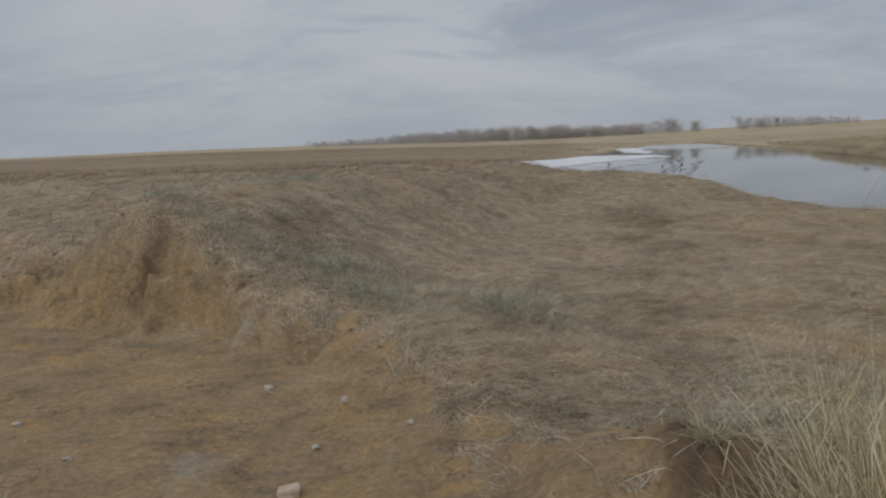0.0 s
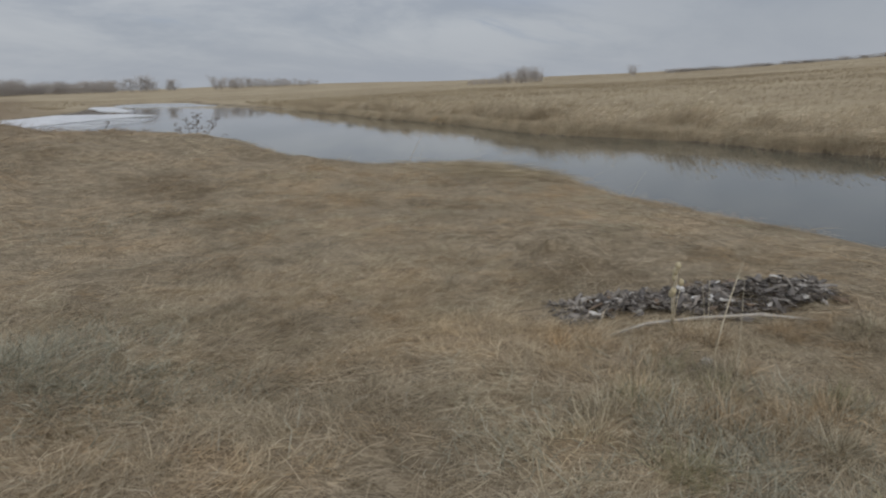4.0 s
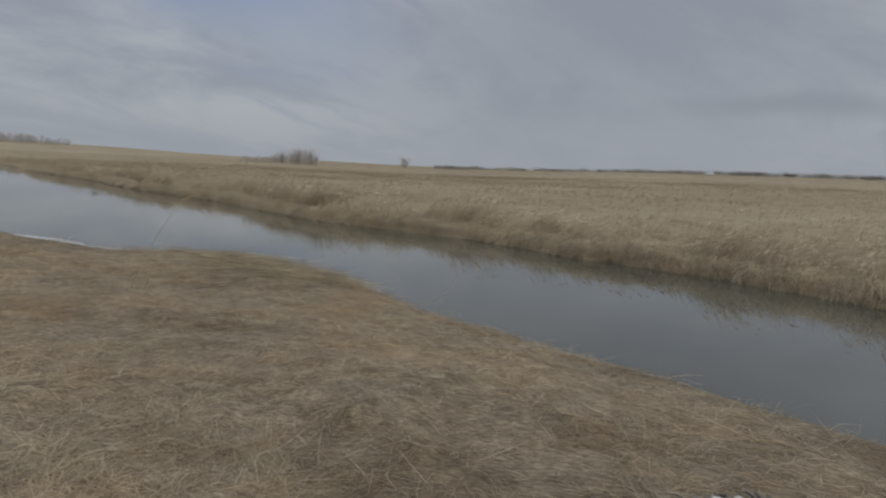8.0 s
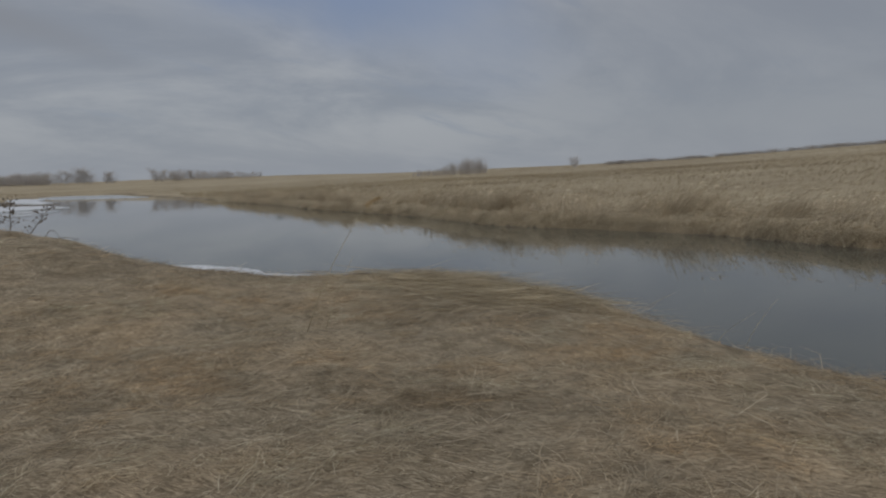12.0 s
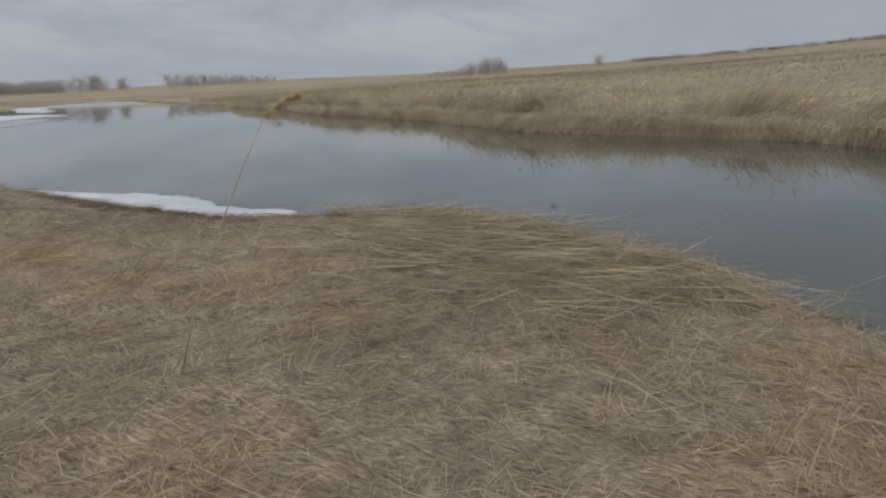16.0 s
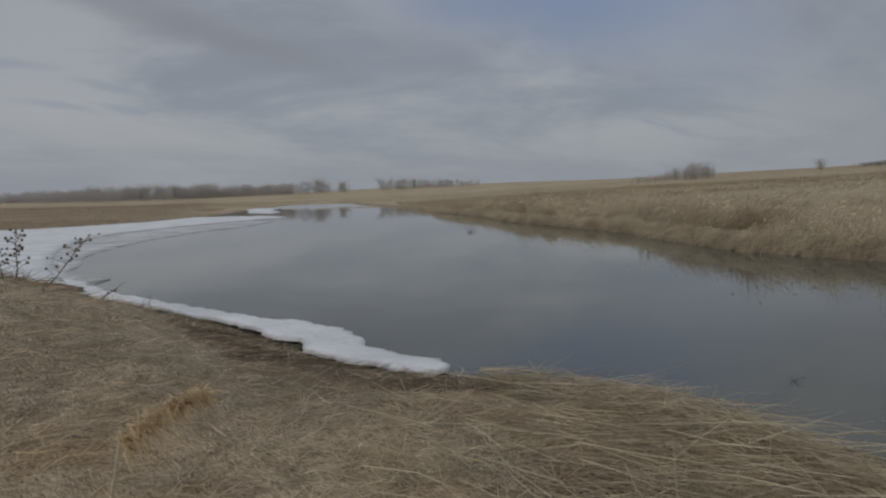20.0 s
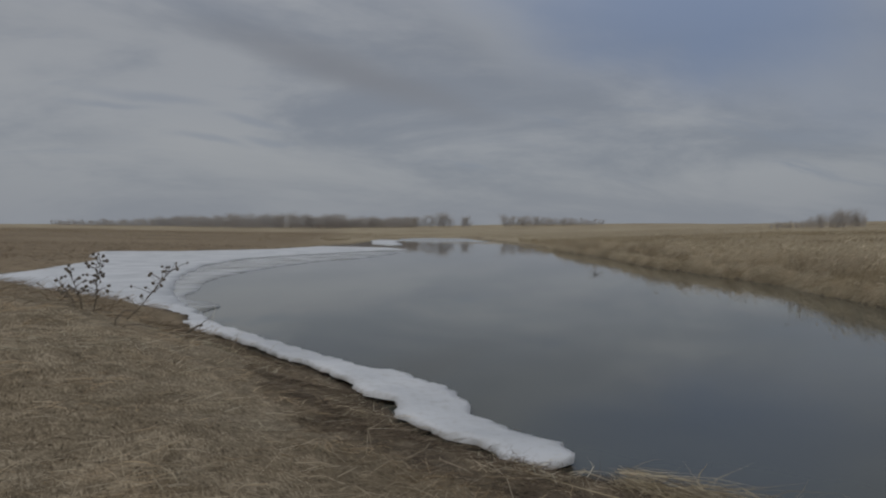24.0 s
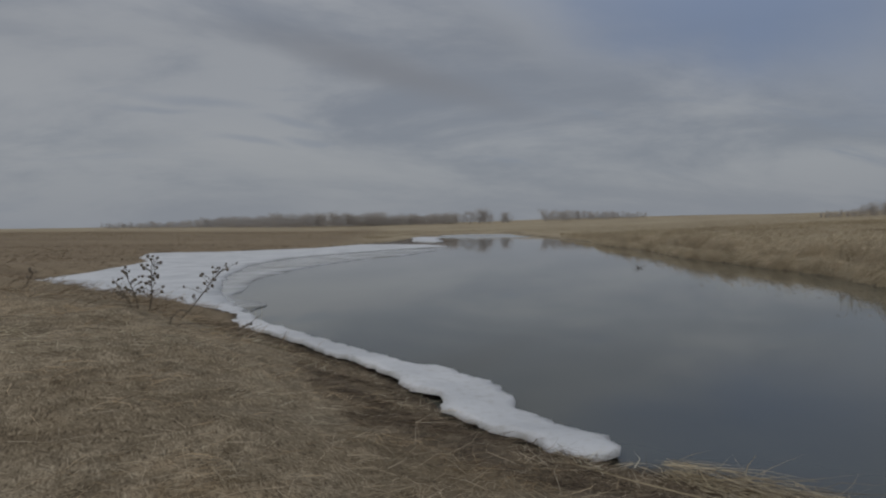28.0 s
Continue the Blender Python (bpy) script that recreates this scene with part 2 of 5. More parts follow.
FALLOW = blades("brown_weeds", ((0.0, (0.13, 0.10, 0.07)), (0.5, (0.29, 0.235, 0.165)), (1.0, (0.46, 0.385, 0.28))), 0.2, ((0.75, 0.72, 0.68), (1.05, 1.0, 0.95)))
REED_HEAD = blades("reed_head", ((0.0, (0.48, 0.41, 0.29)), (0.5, (0.62, 0.54, 0.40)), (1.0, (0.74, 0.66, 0.51))), 0.6)
PLUME = blades("reed_plume", ((0.0, (0.44, 0.34, 0.20)), (0.5, (0.60, 0.48, 0.30)), (1.0, (0.72, 0.61, 0.42))), 3.0)


def ground_material():
    m, tree, b = material("earth_and_thatch", 0.95, 0.1)
    n, l = tree.nodes, tree.links

    def fibres(turn, across, along):
        """Fine stalks laid one way."""
        where, turned, tex = n.new("ShaderNodeNewGeometry"), n.new("ShaderNodeMapping"), n.new("ShaderNodeTexNoise")
        turned.inputs["Rotation"].default_value = (0, 0, radians(turn))
        turned.vector_type = "TEXTURE"
        turned.inputs["Scale"].default_value = (1 / along, 1 / across, 2 / across)
        tex.inputs["Scale"].default_value, tex.inputs["Detail"].default_value = 1.0, 3.0
        tex.inputs["Roughness"].default_value, tex.inputs["Distortion"].default_value = 0.65, 0.35
        l.new(where.outputs["Position"], turned.inputs[0])
        l.new(turned.outputs[0], tex.inputs["Vector"])
        return tex.outputs["Fac"]

    strand = fibres(20, 95, 15)
    for k, (turn, patch) in enumerate(((75, 6.0), (-35, 8.0), (140, 10.0), (105, 13.0))):
        mask = ramp(tree, noise_tex(tree, patch + 0.13 * k, 4, 0.6), (0.44, (0, 0, 0)), (0.54, (1, 1, 1)))
        strand = blend(tree, mask, strand, fibres(turn, 105 - 12 * k, 15))
    thatch = ramp(tree, strand, (0.30, (0.085, 0.067, 0.049)), (0.46, (0.235, 0.196, 0.143)), (0.6, (0.392, 0.336, 0.252)), (0.74, (0.56, 0.503, 0.40)))
    clumps = ramp(tree, noise_tex(tree, 5.0, 5, 0.6), (0.3, (0.62, 0.60, 0.57)), (0.65, (1.1, 1.08, 1.05)))
    thatch = blend(tree, 1.0, thatch, clumps, "MULTIPLY")
    wide = ramp(tree, noise_tex(tree, 0.5, 5, 0.62), (0.34, (0.70, 0.66, 0.60)), (0.47, (0.96, 0.94, 0.9)), (0.68, (1.14, 1.04, 0.92)))
    thatch = blend(tree, 1.0, thatch, wide, "MULTIPLY")
    clay = ramp(tree, noise_tex(tree, 2.3, 10, 0.68), (0.28, (0.15, 0.113, 0.078)), (0.45, (0.268, 0.19, 0.11)), (0.6, (0.322, 0.23, 0.136)), (0.75, (0.40, 0.315, 0.21)))
    pale = ramp(tree, noise_tex(tree, 0.9, 5, 0.6), (0.58, (0, 0, 0)), (0.70, (1, 1, 1)))
    clay = blend(tree, pale, clay, (0.33, 0.285, 0.22))
    ochre = ramp(tree, noise_tex(tree, 1.7, 8, 0.65, (1.0, 1.6, 1.0)), (0.52, (0, 0, 0)), (0.66, (0.8, 0.8, 0.8)))
    clay = blend(tree, ochre, clay, (0.375, 0.25, 0.12))
    slate = ramp(tree, noise_tex(tree, 2.9, 6, 0.6, (0.6, 1.7, 1.0)), (0.60, (0, 0, 0)), (0.72, (0.75, 0.75, 0.75)))
    clay = blend(tree, slate, clay, (0.165, 0.145, 0.12))
    lumps = ramp(tree, noise_tex(tree, 22.0, 6, 0.7), (0.3, (0.66, 0.65, 0.64)), (0.55, (1.0, 1.0, 1.0)), (0.72, (1.28, 1.26, 1.22)))
    clay = blend(tree, 1.0, clay, lumps, "MULTIPLY")
    where, cell = n.new("ShaderNodeNewGeometry"), n.new("ShaderNodeTexVoronoi")
    cell.feature, cell.inputs["Scale"].default_value = "DISTANCE_TO_EDGE", 7.0
    stir = n.new("ShaderNodeMix")
    stir.data_type, stir.blend_type = "RGBA", "LINEAR_LIGHT"
    stir.inputs["Factor"].default_value = 0.12
    l.new(where.outputs["Position"], stir.inputs[6])
    grain = n.new("ShaderNodeTexNoise")
    grain.inputs["Scale"].default_value, grain.inputs["Detail"].default_value = 5.0, 5.0
    l.new(where.outputs["Position"], grain.inputs["Vector"])
    l.new(grain.outputs["Color"], stir.inputs[7])
    l.new(stir.outputs[2], cell.inputs["Vector"])
    split = ramp(tree, cell.outputs["Distance"], (0.0, (1, 1, 1)), (0.035, (0, 0, 0)))
    dry = ramp(tree, noise_tex(tree, 1.3, 4, 0.6), (0.55, (0, 0, 0)), (0.62, (0.85, 0.85, 0.85)))
    clay = blend(tree, blend(tree, 1.0, split, dry, "MULTIPLY"), clay, (0.06, 0.042, 0.028))
    mud = ramp(tree, noise_tex(tree, 5.0, 7, 0.65), (0.3, (0.04, 0.031, 0.025)), (0.7, (0.125, 0.095, 0.068)))
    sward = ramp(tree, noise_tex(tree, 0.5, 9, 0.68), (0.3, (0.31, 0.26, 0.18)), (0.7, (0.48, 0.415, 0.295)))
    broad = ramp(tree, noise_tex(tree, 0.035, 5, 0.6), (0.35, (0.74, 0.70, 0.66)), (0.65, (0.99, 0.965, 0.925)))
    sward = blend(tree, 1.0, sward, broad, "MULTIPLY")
    fallow = ramp(tree, noise_tex(tree, 0.6, 9, 0.68), (0.3, (0.21, 0.165, 0.115)), (0.7, (0.34, 0.275, 0.19)))
    fallow = blend(tree, 1.0, fallow, broad, "MULTIPLY")
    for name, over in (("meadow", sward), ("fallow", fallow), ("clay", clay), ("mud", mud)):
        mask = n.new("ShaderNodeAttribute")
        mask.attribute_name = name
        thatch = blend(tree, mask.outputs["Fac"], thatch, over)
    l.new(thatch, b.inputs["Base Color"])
    relief(tree, b, noise_tex(tree, 14.0, 9, 0.7), 0.65, 0.04)
    # bare clay is rougher than the thatch
    bare, stronger = n.new("ShaderNodeAttribute"), n.new("ShaderNodeMath")
    bare.attribute_name = "clay"
    stronger.operation = "MULTIPLY_ADD"
    stronger.inputs[1].default_value, stronger.inputs[2].default_value = 0.35, 0.6
    l.new(bare.outputs["Fac"], stronger.inputs[0])
    l.new(stronger.outputs[0], b.inputs["Normal"].links[0].from_node.inputs["Strength"])
    return m


GROUND = ground_material()


def water_material():
    m, tree, b = material("pond_water", 0.025, 0.5)
    b.inputs["IOR"].default_value = 1.333
    murk = ramp(tree, noise_tex(tree, 0.35, 4), (0.3, (0.062, 0.066, 0.056)), (0.7, (0.089, 0.090, 0.070)))
    tree.links.new(murk, b.inputs["Base Color"])
    relief(tree, b, noise_tex(tree, 3.2, 3, 0.5, (1.0, 0.45, 1.0)), 0.035, 0.02)
    return m


def ice_material():
    m, tree, b = material("rotten_ice", 0.55, 0.35)
    base = ramp(tree, noise_tex(tree, 0.5, 6, 0.6), (0.35, (0.48, 0.49, 0.50)), (0.6, (0.65, 0.655, 0.66)))
    grit = ramp(tree, noise_tex(tree, 9.0, 7, 0.7), (0.28, (0.80, 0.78, 0.74)), (0.5, (1, 1, 1)))
    tree.links.new(blend(tree, 1.0, base, grit, "MULTIPLY"), b.inputs["Base Color"])
    b.inputs["Subsurface Weight"].default_value = 0.0
    relief(tree, b, noise_tex(tree, 4.0, 8, 0.65), 0.5, 0.05)
    return m


def wet_ice_material():
    m, tree, b = material("wet_grey_ice", 0.2, 0.5)
    base = ramp(tree, noise_tex(tree, 0.45, 6, 0.6), (0.36, (0.17, 0.16, 0.125)), (0.5, (0.36, 0.36, 0.345)), (0.66, (0.52, 0.525, 0.52)))
    tree.links.new(base, b.inputs["Base Color"])
    return m


WATER, ICE, WET_ICE = water_material(), ice_material(), wet_ice_material()
# far trees and shrubs: the haze of distance is put into this pale colour
HAZED_BARK = plain("hazed_bare_twigs", (0.36, 0.33, 0.305), (0.52, 0.485, 0.45), 3.0)
WEED = plain("dead_weed", (0.10, 0.083, 0.066), (0.22, 0.185, 0.145), 30.0)
SCRAP = plain("weathered_bark", (0.14, 0.125, 0.11), (0.36, 0.325, 0.285), 9.0)
STONE = plain("pale_stone", (0.30, 0.27, 0.22), (0.50, 0.46, 0.40), 14.0)


# ---- helpers for building ----
def part(name, bm, mat, parent, label=""):
    me = bpy.data.meshes.new(name)
    bm.to_mesh(me)
    bm.free()
    me.materials.append(mat)
    ob = new(name, me)
    ob.parent = parent
    return tagged(ob, label) if label else ob


def smooth(a, b, x):
    t = np.clip((x - a) / (b - a), 0, 1)
    return t * t * (3 - 2 * t)


def value_noise(x, y, size, seed):
    """Smooth noise in 0..1 on arrays, with cells of the given size."""
    x, y = np.asarray(x, float) / size, np.asarray(y, float) / size
    i, j = np.floor(x).astype(np.int64), np.floor(y).astype(np.int64)
    u, v = x - i, y - j
    u, v = u * u * (3 - 2 * u), v * v * (3 - 2 * v)

    def pick(a, b):
        k = (a * 374761393 + b * 668265263 + seed * 974634777) & 0xFFFFFFFF
        k = ((k ^ (k >> 13)) * 1274126177) & 0xFFFFFFFF
        return ((k ^ (k >> 16)) & 0xFFFF) / 65535.0

    top = pick(i, j) * (1 - u) + pick(i + 1, j) * u
    low = pick(i, j + 1) * (1 - u) + pick(i + 1, j + 1) * u
    return top * (1 - v) + low * v


# ---- the lie of the land ----
NEAR_SHORE = [(7.0, -14), (7.6, 0), (8.33, 4.8), (8.57, 5.8), (8.8, 6.6), (9.05, 7.9), (9.3, 9.0), (9.5, 9.9), (9.9, 11.1), (10.5, 12.5),
              (11.0, 13.7), (11.2, 15.1), (11.1, 16.1), (10.6, 16.9), (10.1, 17.3), (9.65, 17.4), (9.2, 17.85), (8.78, 18.75), (8.8, 19.7),
              (8.4, 20.95), (7.9, 22.1), (7.2, 23.9), (6.5, 25.9), (5.6, 28.3), (4.6, 31), (2.6, 33.4), (0.8, 35), (-1.0, 37.6), (-2.3, 40.3), (-1.4, 45.5), (-1.2, 57), (-3.2, 64),
              (-4.8, 75), (1, 76), (8.7, 84), (14.3, 99), (21, 120), (30, 156), (53, 232), (80, 293)]
FAR_SHORE = [(82, 262), (76.7, 240), (63.8, 199), (49.4, 132), (39.8, 90), (35, 76.8), (31.4, 60), (28.2, 50.4), (25.8, 39.6), (25.1, 35),
             (23.4, 31), (22.2, 27.6), (21.5, 25.2), (21.8, 20.4), (21.5, 17.5), (20.8, 15.3), (20.1, 13.7), (19.8, 11.3), (19.4, 9), (18.6, 7.6),
             (18, 5.8), (16, -2), (14, -14)]


def finer(line, step, wobble, seed):
    """The line in short steps, with a small natural waver."""
    out = []
    for (ax, ay), (bx, by) in zip(line, line[1:]):
        far = math.hypot(bx - ax, by - ay)
        count = max(1, min(12, int(far / step)))
        for k in range(count):
            f = k / count
            out.append((ax + (bx - ax) * f, ay + (by - ay) * f))
    out.append(line[-1])
    p = np.array(out)
    for _ in range(2):
        p[1:-1] = 0.25 * p[:-2] + 0.5 * p[1:-1] + 0.25 * p[2:]
    p[:, 0] += wobble * (value_noise(p[:, 0], p[:, 1], 0.9, seed) - 0.5)
    p[:, 1] += wobble * (value_noise(p[:, 0], p[:, 1], 0.9, seed + 1) - 0.5)
    return p


SHORE_N, SHORE_F = finer(NEAR_SHORE, 0.6, 0.35, 3), finer(FAR_SHORE, 0.8, 0.6, 5)
POND = np.concatenate([SHORE_N, SHORE_F])


def shore_distance(x, y):
    """Metres from the water's edge, negative in the water; and whether the far bank is the nearer one."""
    x, y = np.asarray(x, float), np.asarray(y, float)
    if x.size < 200:
        a, b = POND[:, None], np.roll(POND, -1, 0)[:, None]
        (ax, ay), (dx, dy) = np.moveaxis(a, -1, 0), np.moveaxis(b - a, -1, 0)
        px, py = x.ravel()[None], y.ravel()[None]
        t = np.clip(((px - ax) * dx + (py - ay) * dy) / (dx * dx + dy * dy + 1e-9), 0, 1)
        gap = (px - ax - t * dx) ** 2 + (py - ay - t * dy) ** 2
        cross = ((ay > py) != (ay + dy > py)) & (px < ax + (py - ay) * dx / np.where(np.abs(dy) > 1e-9, dy, 1e-9))
        odd = np.sum(cross, 0) % 2 == 1
        near = np.sqrt(gap.min(0)) * np.where(odd, -1, 1)
        return near.reshape(x.shape), (gap.argmin(0) >= len(SHORE_N)).reshape(x.shape)
    best, side, inside = np.full(x.shape, 1e9), np.zeros(x.shape, bool), np.zeros(x.shape, bool)
    for k, (a, b) in enumerate(zip(POND, np.roll(POND, -1, 0))):
        dx, dy = b - a
        t = np.clip(((x - a[0]) * dx + (y - a[1]) * dy) / (dx * dx + dy * dy + 1e-9), 0, 1)
        d = (x - a[0] - t * dx) ** 2 + (y - a[1] - t * dy) ** 2
        nearer = d < best
        best = np.where(nearer, d, best)
        side = np.where(nearer, k >= len(SHORE_N), side)
        crosses = (a[1] > y) != (b[1] > y)
        inside ^= crosses & (x < a[0] + (y - a[1]) * dx / (dy if abs(dy) > 1e-9 else 1e-9))
    return np.sqrt(best) * np.where(inside, -1, 1), side


def pit_mask(x, y):
    """1 inside the dug-out clay hollow, falling to 0 over its broken rim."""
    wob = 0.9 * (value_noise(x, y, 0.9, 11) - 0.5) + 0.5 * (value_noise(x, y, 0.3, 12) - 0.5) + 0.12 * (value_noise(x, y, 0.14, 17) - 0.5)
    # the hollow runs away to the left of the first steps; a straight scarp closes it
    scarp = 7.2 + wob - y - 0.62 * (x + 1.6) * (x < -1.6) - 1.9 * np.maximum(x + 1.5, 0)
    right = 0.75 + wob * 0.6 - x - 0.18 * np.maximum(y - 2.0, 0)
    near = y - 1.2 - wob * 0.5
    left = x + 9.0 + wob
    gentle = smooth(-1.7, -0.5, x)
    return smooth(0.0, 1.0, np.minimum(np.minimum(scarp / (0.9 + 2.3 * gentle + 1.0 * smooth(-3.8, -5.2, x)), right / 1.5), np.minimum(near, left) / 0.4))


def land(x, y):
    """Height of the ground over the water, and the masks for bare clay and mud."""
    x, y = np.asarray(x, float), np.asarray(y, float)
    d, far = shore_distance(x, y)
    az = np.degrees(np.arctan2(x - 5, y - 8))
    crest = np.interp(az, [-180, -60, -35, -23, -12, 0, 8, 16, 20, 28, 38, 46, 53, 60, 68, 76, 84, 110, 180],
                      [.3, .2, .2, .45, .55, .5, .65, .85, .98, 1.25, 1.45, 1.58, 1.68, 1.88, 2.1, 2.3, 2.4, 2.2, .3])
    reach = np.interp(az, [-180, -35, 20, 36, 180], [500, 600, 600, 300, 300])
    e = np.maximum(d, 0)
    p = e / reach
    rise = (1.7 + np.tan(np.radians(crest)) * reach) * 1.03 * np.where(p < 0.9, p, 0.9 + 0.1 * np.tanh((p - 0.9) / 0.1))
    # the near bank: a low apron by the path, a steeper bank beyond it
    steep = np.where(far, 0.0, 0.85 * smooth(14, 21.0, y) * (1 - 0.5 * smooth(22, 29, y)) * (1 - smooth(40, 60, y)) * smooth(0.1, 3.2, e) * (1 - 0.5 * smooth(8, 40, e)))
    apron = np.where(far, 0.27 * smooth(0, 0.4, e), 0.10 * smooth(0, 0.5, e) + 0.014 * np.minimum(e, 12))
    h = rise + steep + apron
    h = h + 0.38 * smooth(3.5, -1.0, y) * smooth(6, 9, e) * (~far)
    # mound beside the hollow
    lip = x - 0.30 + 0.10 * (y - 3.1) + 0.35 * (value_noise(x, y, 0.5, 14) - 0.5) + 0.15 * (value_noise(x, y, 0.17, 15) - 0.5)
    mound = smooth(0.22, 1.0, lip) * np.exp(-((np.maximum(x - 1.5, 0) / 0.9) ** 2 + ((y - 2.45) / 1.15) ** 2))
    h = h + 0.60 * mound + 0.13 * np.exp(-(((x - 0.45) / 0.35) ** 2 + ((y - 3.4) / 0.4) ** 2))
    # the higher ground behind the hollow
    west = -0.938 * (x + 0.8) + 0.346 * (y - 7.0) + 0.5 * (value_noise(x, y, 1.6, 16) - 0.5)
    h = np.maximum(h, (0.25 * smooth(-0.8, 0.8, west) + 1.22 * smooth(0, 4, west)) * smooth(31, 23, y) * smooth(-45, -14, x) * (1 - 0.42 * smooth(-3.9, -5.6, x) * smooth(15, 11, y)) * (~far))
    brink = 7.2 - 0.62 * np.minimum(x + 1.6, 0) - 1.9 * np.maximum(x + 1.5, 0)
    h = h + 0.10 * smooth(2.2, -0.6, x) * smooth(-14, -8, x) * smooth(-0.6, 0.5, y - brink) * (1 - smooth(0.8, 6, y - brink))
    rough = (value_noise(x, y, 2.2, 21) - 0.5) * 0.10 + ((value_noise(x, y, 0.7, 22) - 0.5) * 0.08 + (value_noise(x, y, 0.25, 23) - 0.5) * 0.035) * smooth(45, 20, np.hypot(x - 5, y - 8))
    h = h + rough * smooth(0.1, 1.0, e) + (value_noise(x, y, 60, 24) - 0.5) * 0.5 * smooth(40, 120, e)
    pit = pit_mask(x, y)
    floor = 0.16 + 0.06 * (value_noise(x, y, 1.1, 31) - 0.5) + 0.04 * (value_noise(x, y, 0.35, 32) - 0.5)
    h = h * (1 - pit) + np.minimum(h, floor) * pit
    # crumbling relief on the broken faces
    broken = np.minimum(4 * pit * (1 - pit) * (1 - 0.8 * smooth(-1.7, -0.7, x)) + 4 * mound * (1 - mound), 1)
    h = h + broken * (0.24 * (value_noise(x, y, 0.33, 33) - 0.5) + 0.12 * (value_noise(x, y, 0.16, 34) - 0.5) + 0.05 * (value_noise(x, y, 0.08, 35) - 0.5))
    crease = np.maximum(1 - np.abs(2 * value_noise(x, y, 0.3, 36) - 1), 1 - np.abs(2 * value_noise(x, y, 0.19, 37) - 1))
    h = h - 0.09 * broken * smooth(0.78, 1.0, crease)
    h = np.where(d < 0, -0.08 - 0.5 * smooth(0, 3, -d), h)
    cut = smooth(0.02, 0.4, pit)
    bare = 0.6 * smooth(0.62, 0.72, value_noise(x, y, 1.2, 41)) * smooth(9.0, 7.5, y) * smooth(1.6, 0.4, np.abs(x + 1.0))
    ragged = value_noise(x, y, 0.22, 44)
    cut = cut * np.where(pit < 0.45, smooth(0.25, 0.6, ragged + 1.1 * pit), 1.0)
    face = smooth(0.1, 0.3, mound) * (1 - smooth(0.62, 0.8, mound)) * smooth(1.4, 1.1, x) * smooth(0.25, 0.5, value_noise(x, y, 0.28, 46) + 0.15)
    edge = np.interp(x, [-1.5, -0.6, -0.28, 0.05, 0.8, 1.2], [7.2, 5.6, 4.45, 4.1, 3.85, 3.2]) + 0.45 * (value_noise(x, y, 0.3, 47) - 0.5) + 0.2 * (value_noise(x, y, 0.12, 48) - 0.5)
    zone = smooth(-0.08, 0.1, edge - y) * (x > -1.5) * smooth(1.2, 1.05, x) * smooth(1.1, 1.5, y)
    clay = np.maximum(np.maximum(cut, bare), np.maximum(face, zone * smooth(0.12, 0.3, value_noise(x, y, 0.17, 49))))
    hem = 1.55 + 0.9 * (value_noise(x, y, 0.5, 43) - 0.5)
    wet = 0.25 + 0.45 * smooth(0.35, 0.65, value_noise(x, y, 0.45, 50))
    mud = (~far) * np.maximum(wet * smooth(hem, hem - 0.9, e), smooth(0.55, 0.2, e + 0.3 * value_noise(x, y, 0.3, 40))) * smooth(15.5, 16.6, y - 0.5 * (value_noise(x, y, 0.6, 38) - 0.5)) * smooth(27, 22, y)
    mud = np.maximum(mud, 0.65 * smooth(0.12, 0.35, mound) * (1 - smooth(0.75, 0.9, mound)) * smooth(1.4, 1.1, x) * smooth(0.2, 0.5, value_noise(x, y, 0.4, 45)))
    mud = np.maximum(mud, smooth(0.25, 0.05, np.where(far, 3 * e, e - 0.3 * np.maximum(value_noise(x, y, 0.7, 39) - 0.35, 0))) * 0.9)
    return h, clay, mud, d, far


TRACK = [(0, 0), (-0.6, 1.6), (0, 3.2), (3.0, 7.0), (5.7, 10.1), (7.4, 12.8)]


def from_track(x, y):
    best = np.full(np.shape(x), 1e9)
    for (ax, ay), (bx, by) in zip(TRACK, TRACK[1:]):
        dx, dy = bx - ax, by - ay
        t = np.clip(((x - ax) * dx + (y - ay) * dy) / (dx * dx + dy * dy), 0, 1)
        best = np.minimum(best, np.hypot(x - ax - t * dx, y - ay - t * dy))
    return best


def stretched(low, high, step, far, growth):
    """Coordinates that lie close together from low to high and ever wider apart beyond."""
    mid = list(np.arange(low, high, step))
    out, gap = [], step
    at = high
    while at < far:
        out.append(at)
        gap *= growth
        at += gap
    back, gap, at = [], step, low - step
    while at > -far:
        back.append(at)
        gap *= growth
        at -= gap
    return np.array(back[::-1] + mid + out)


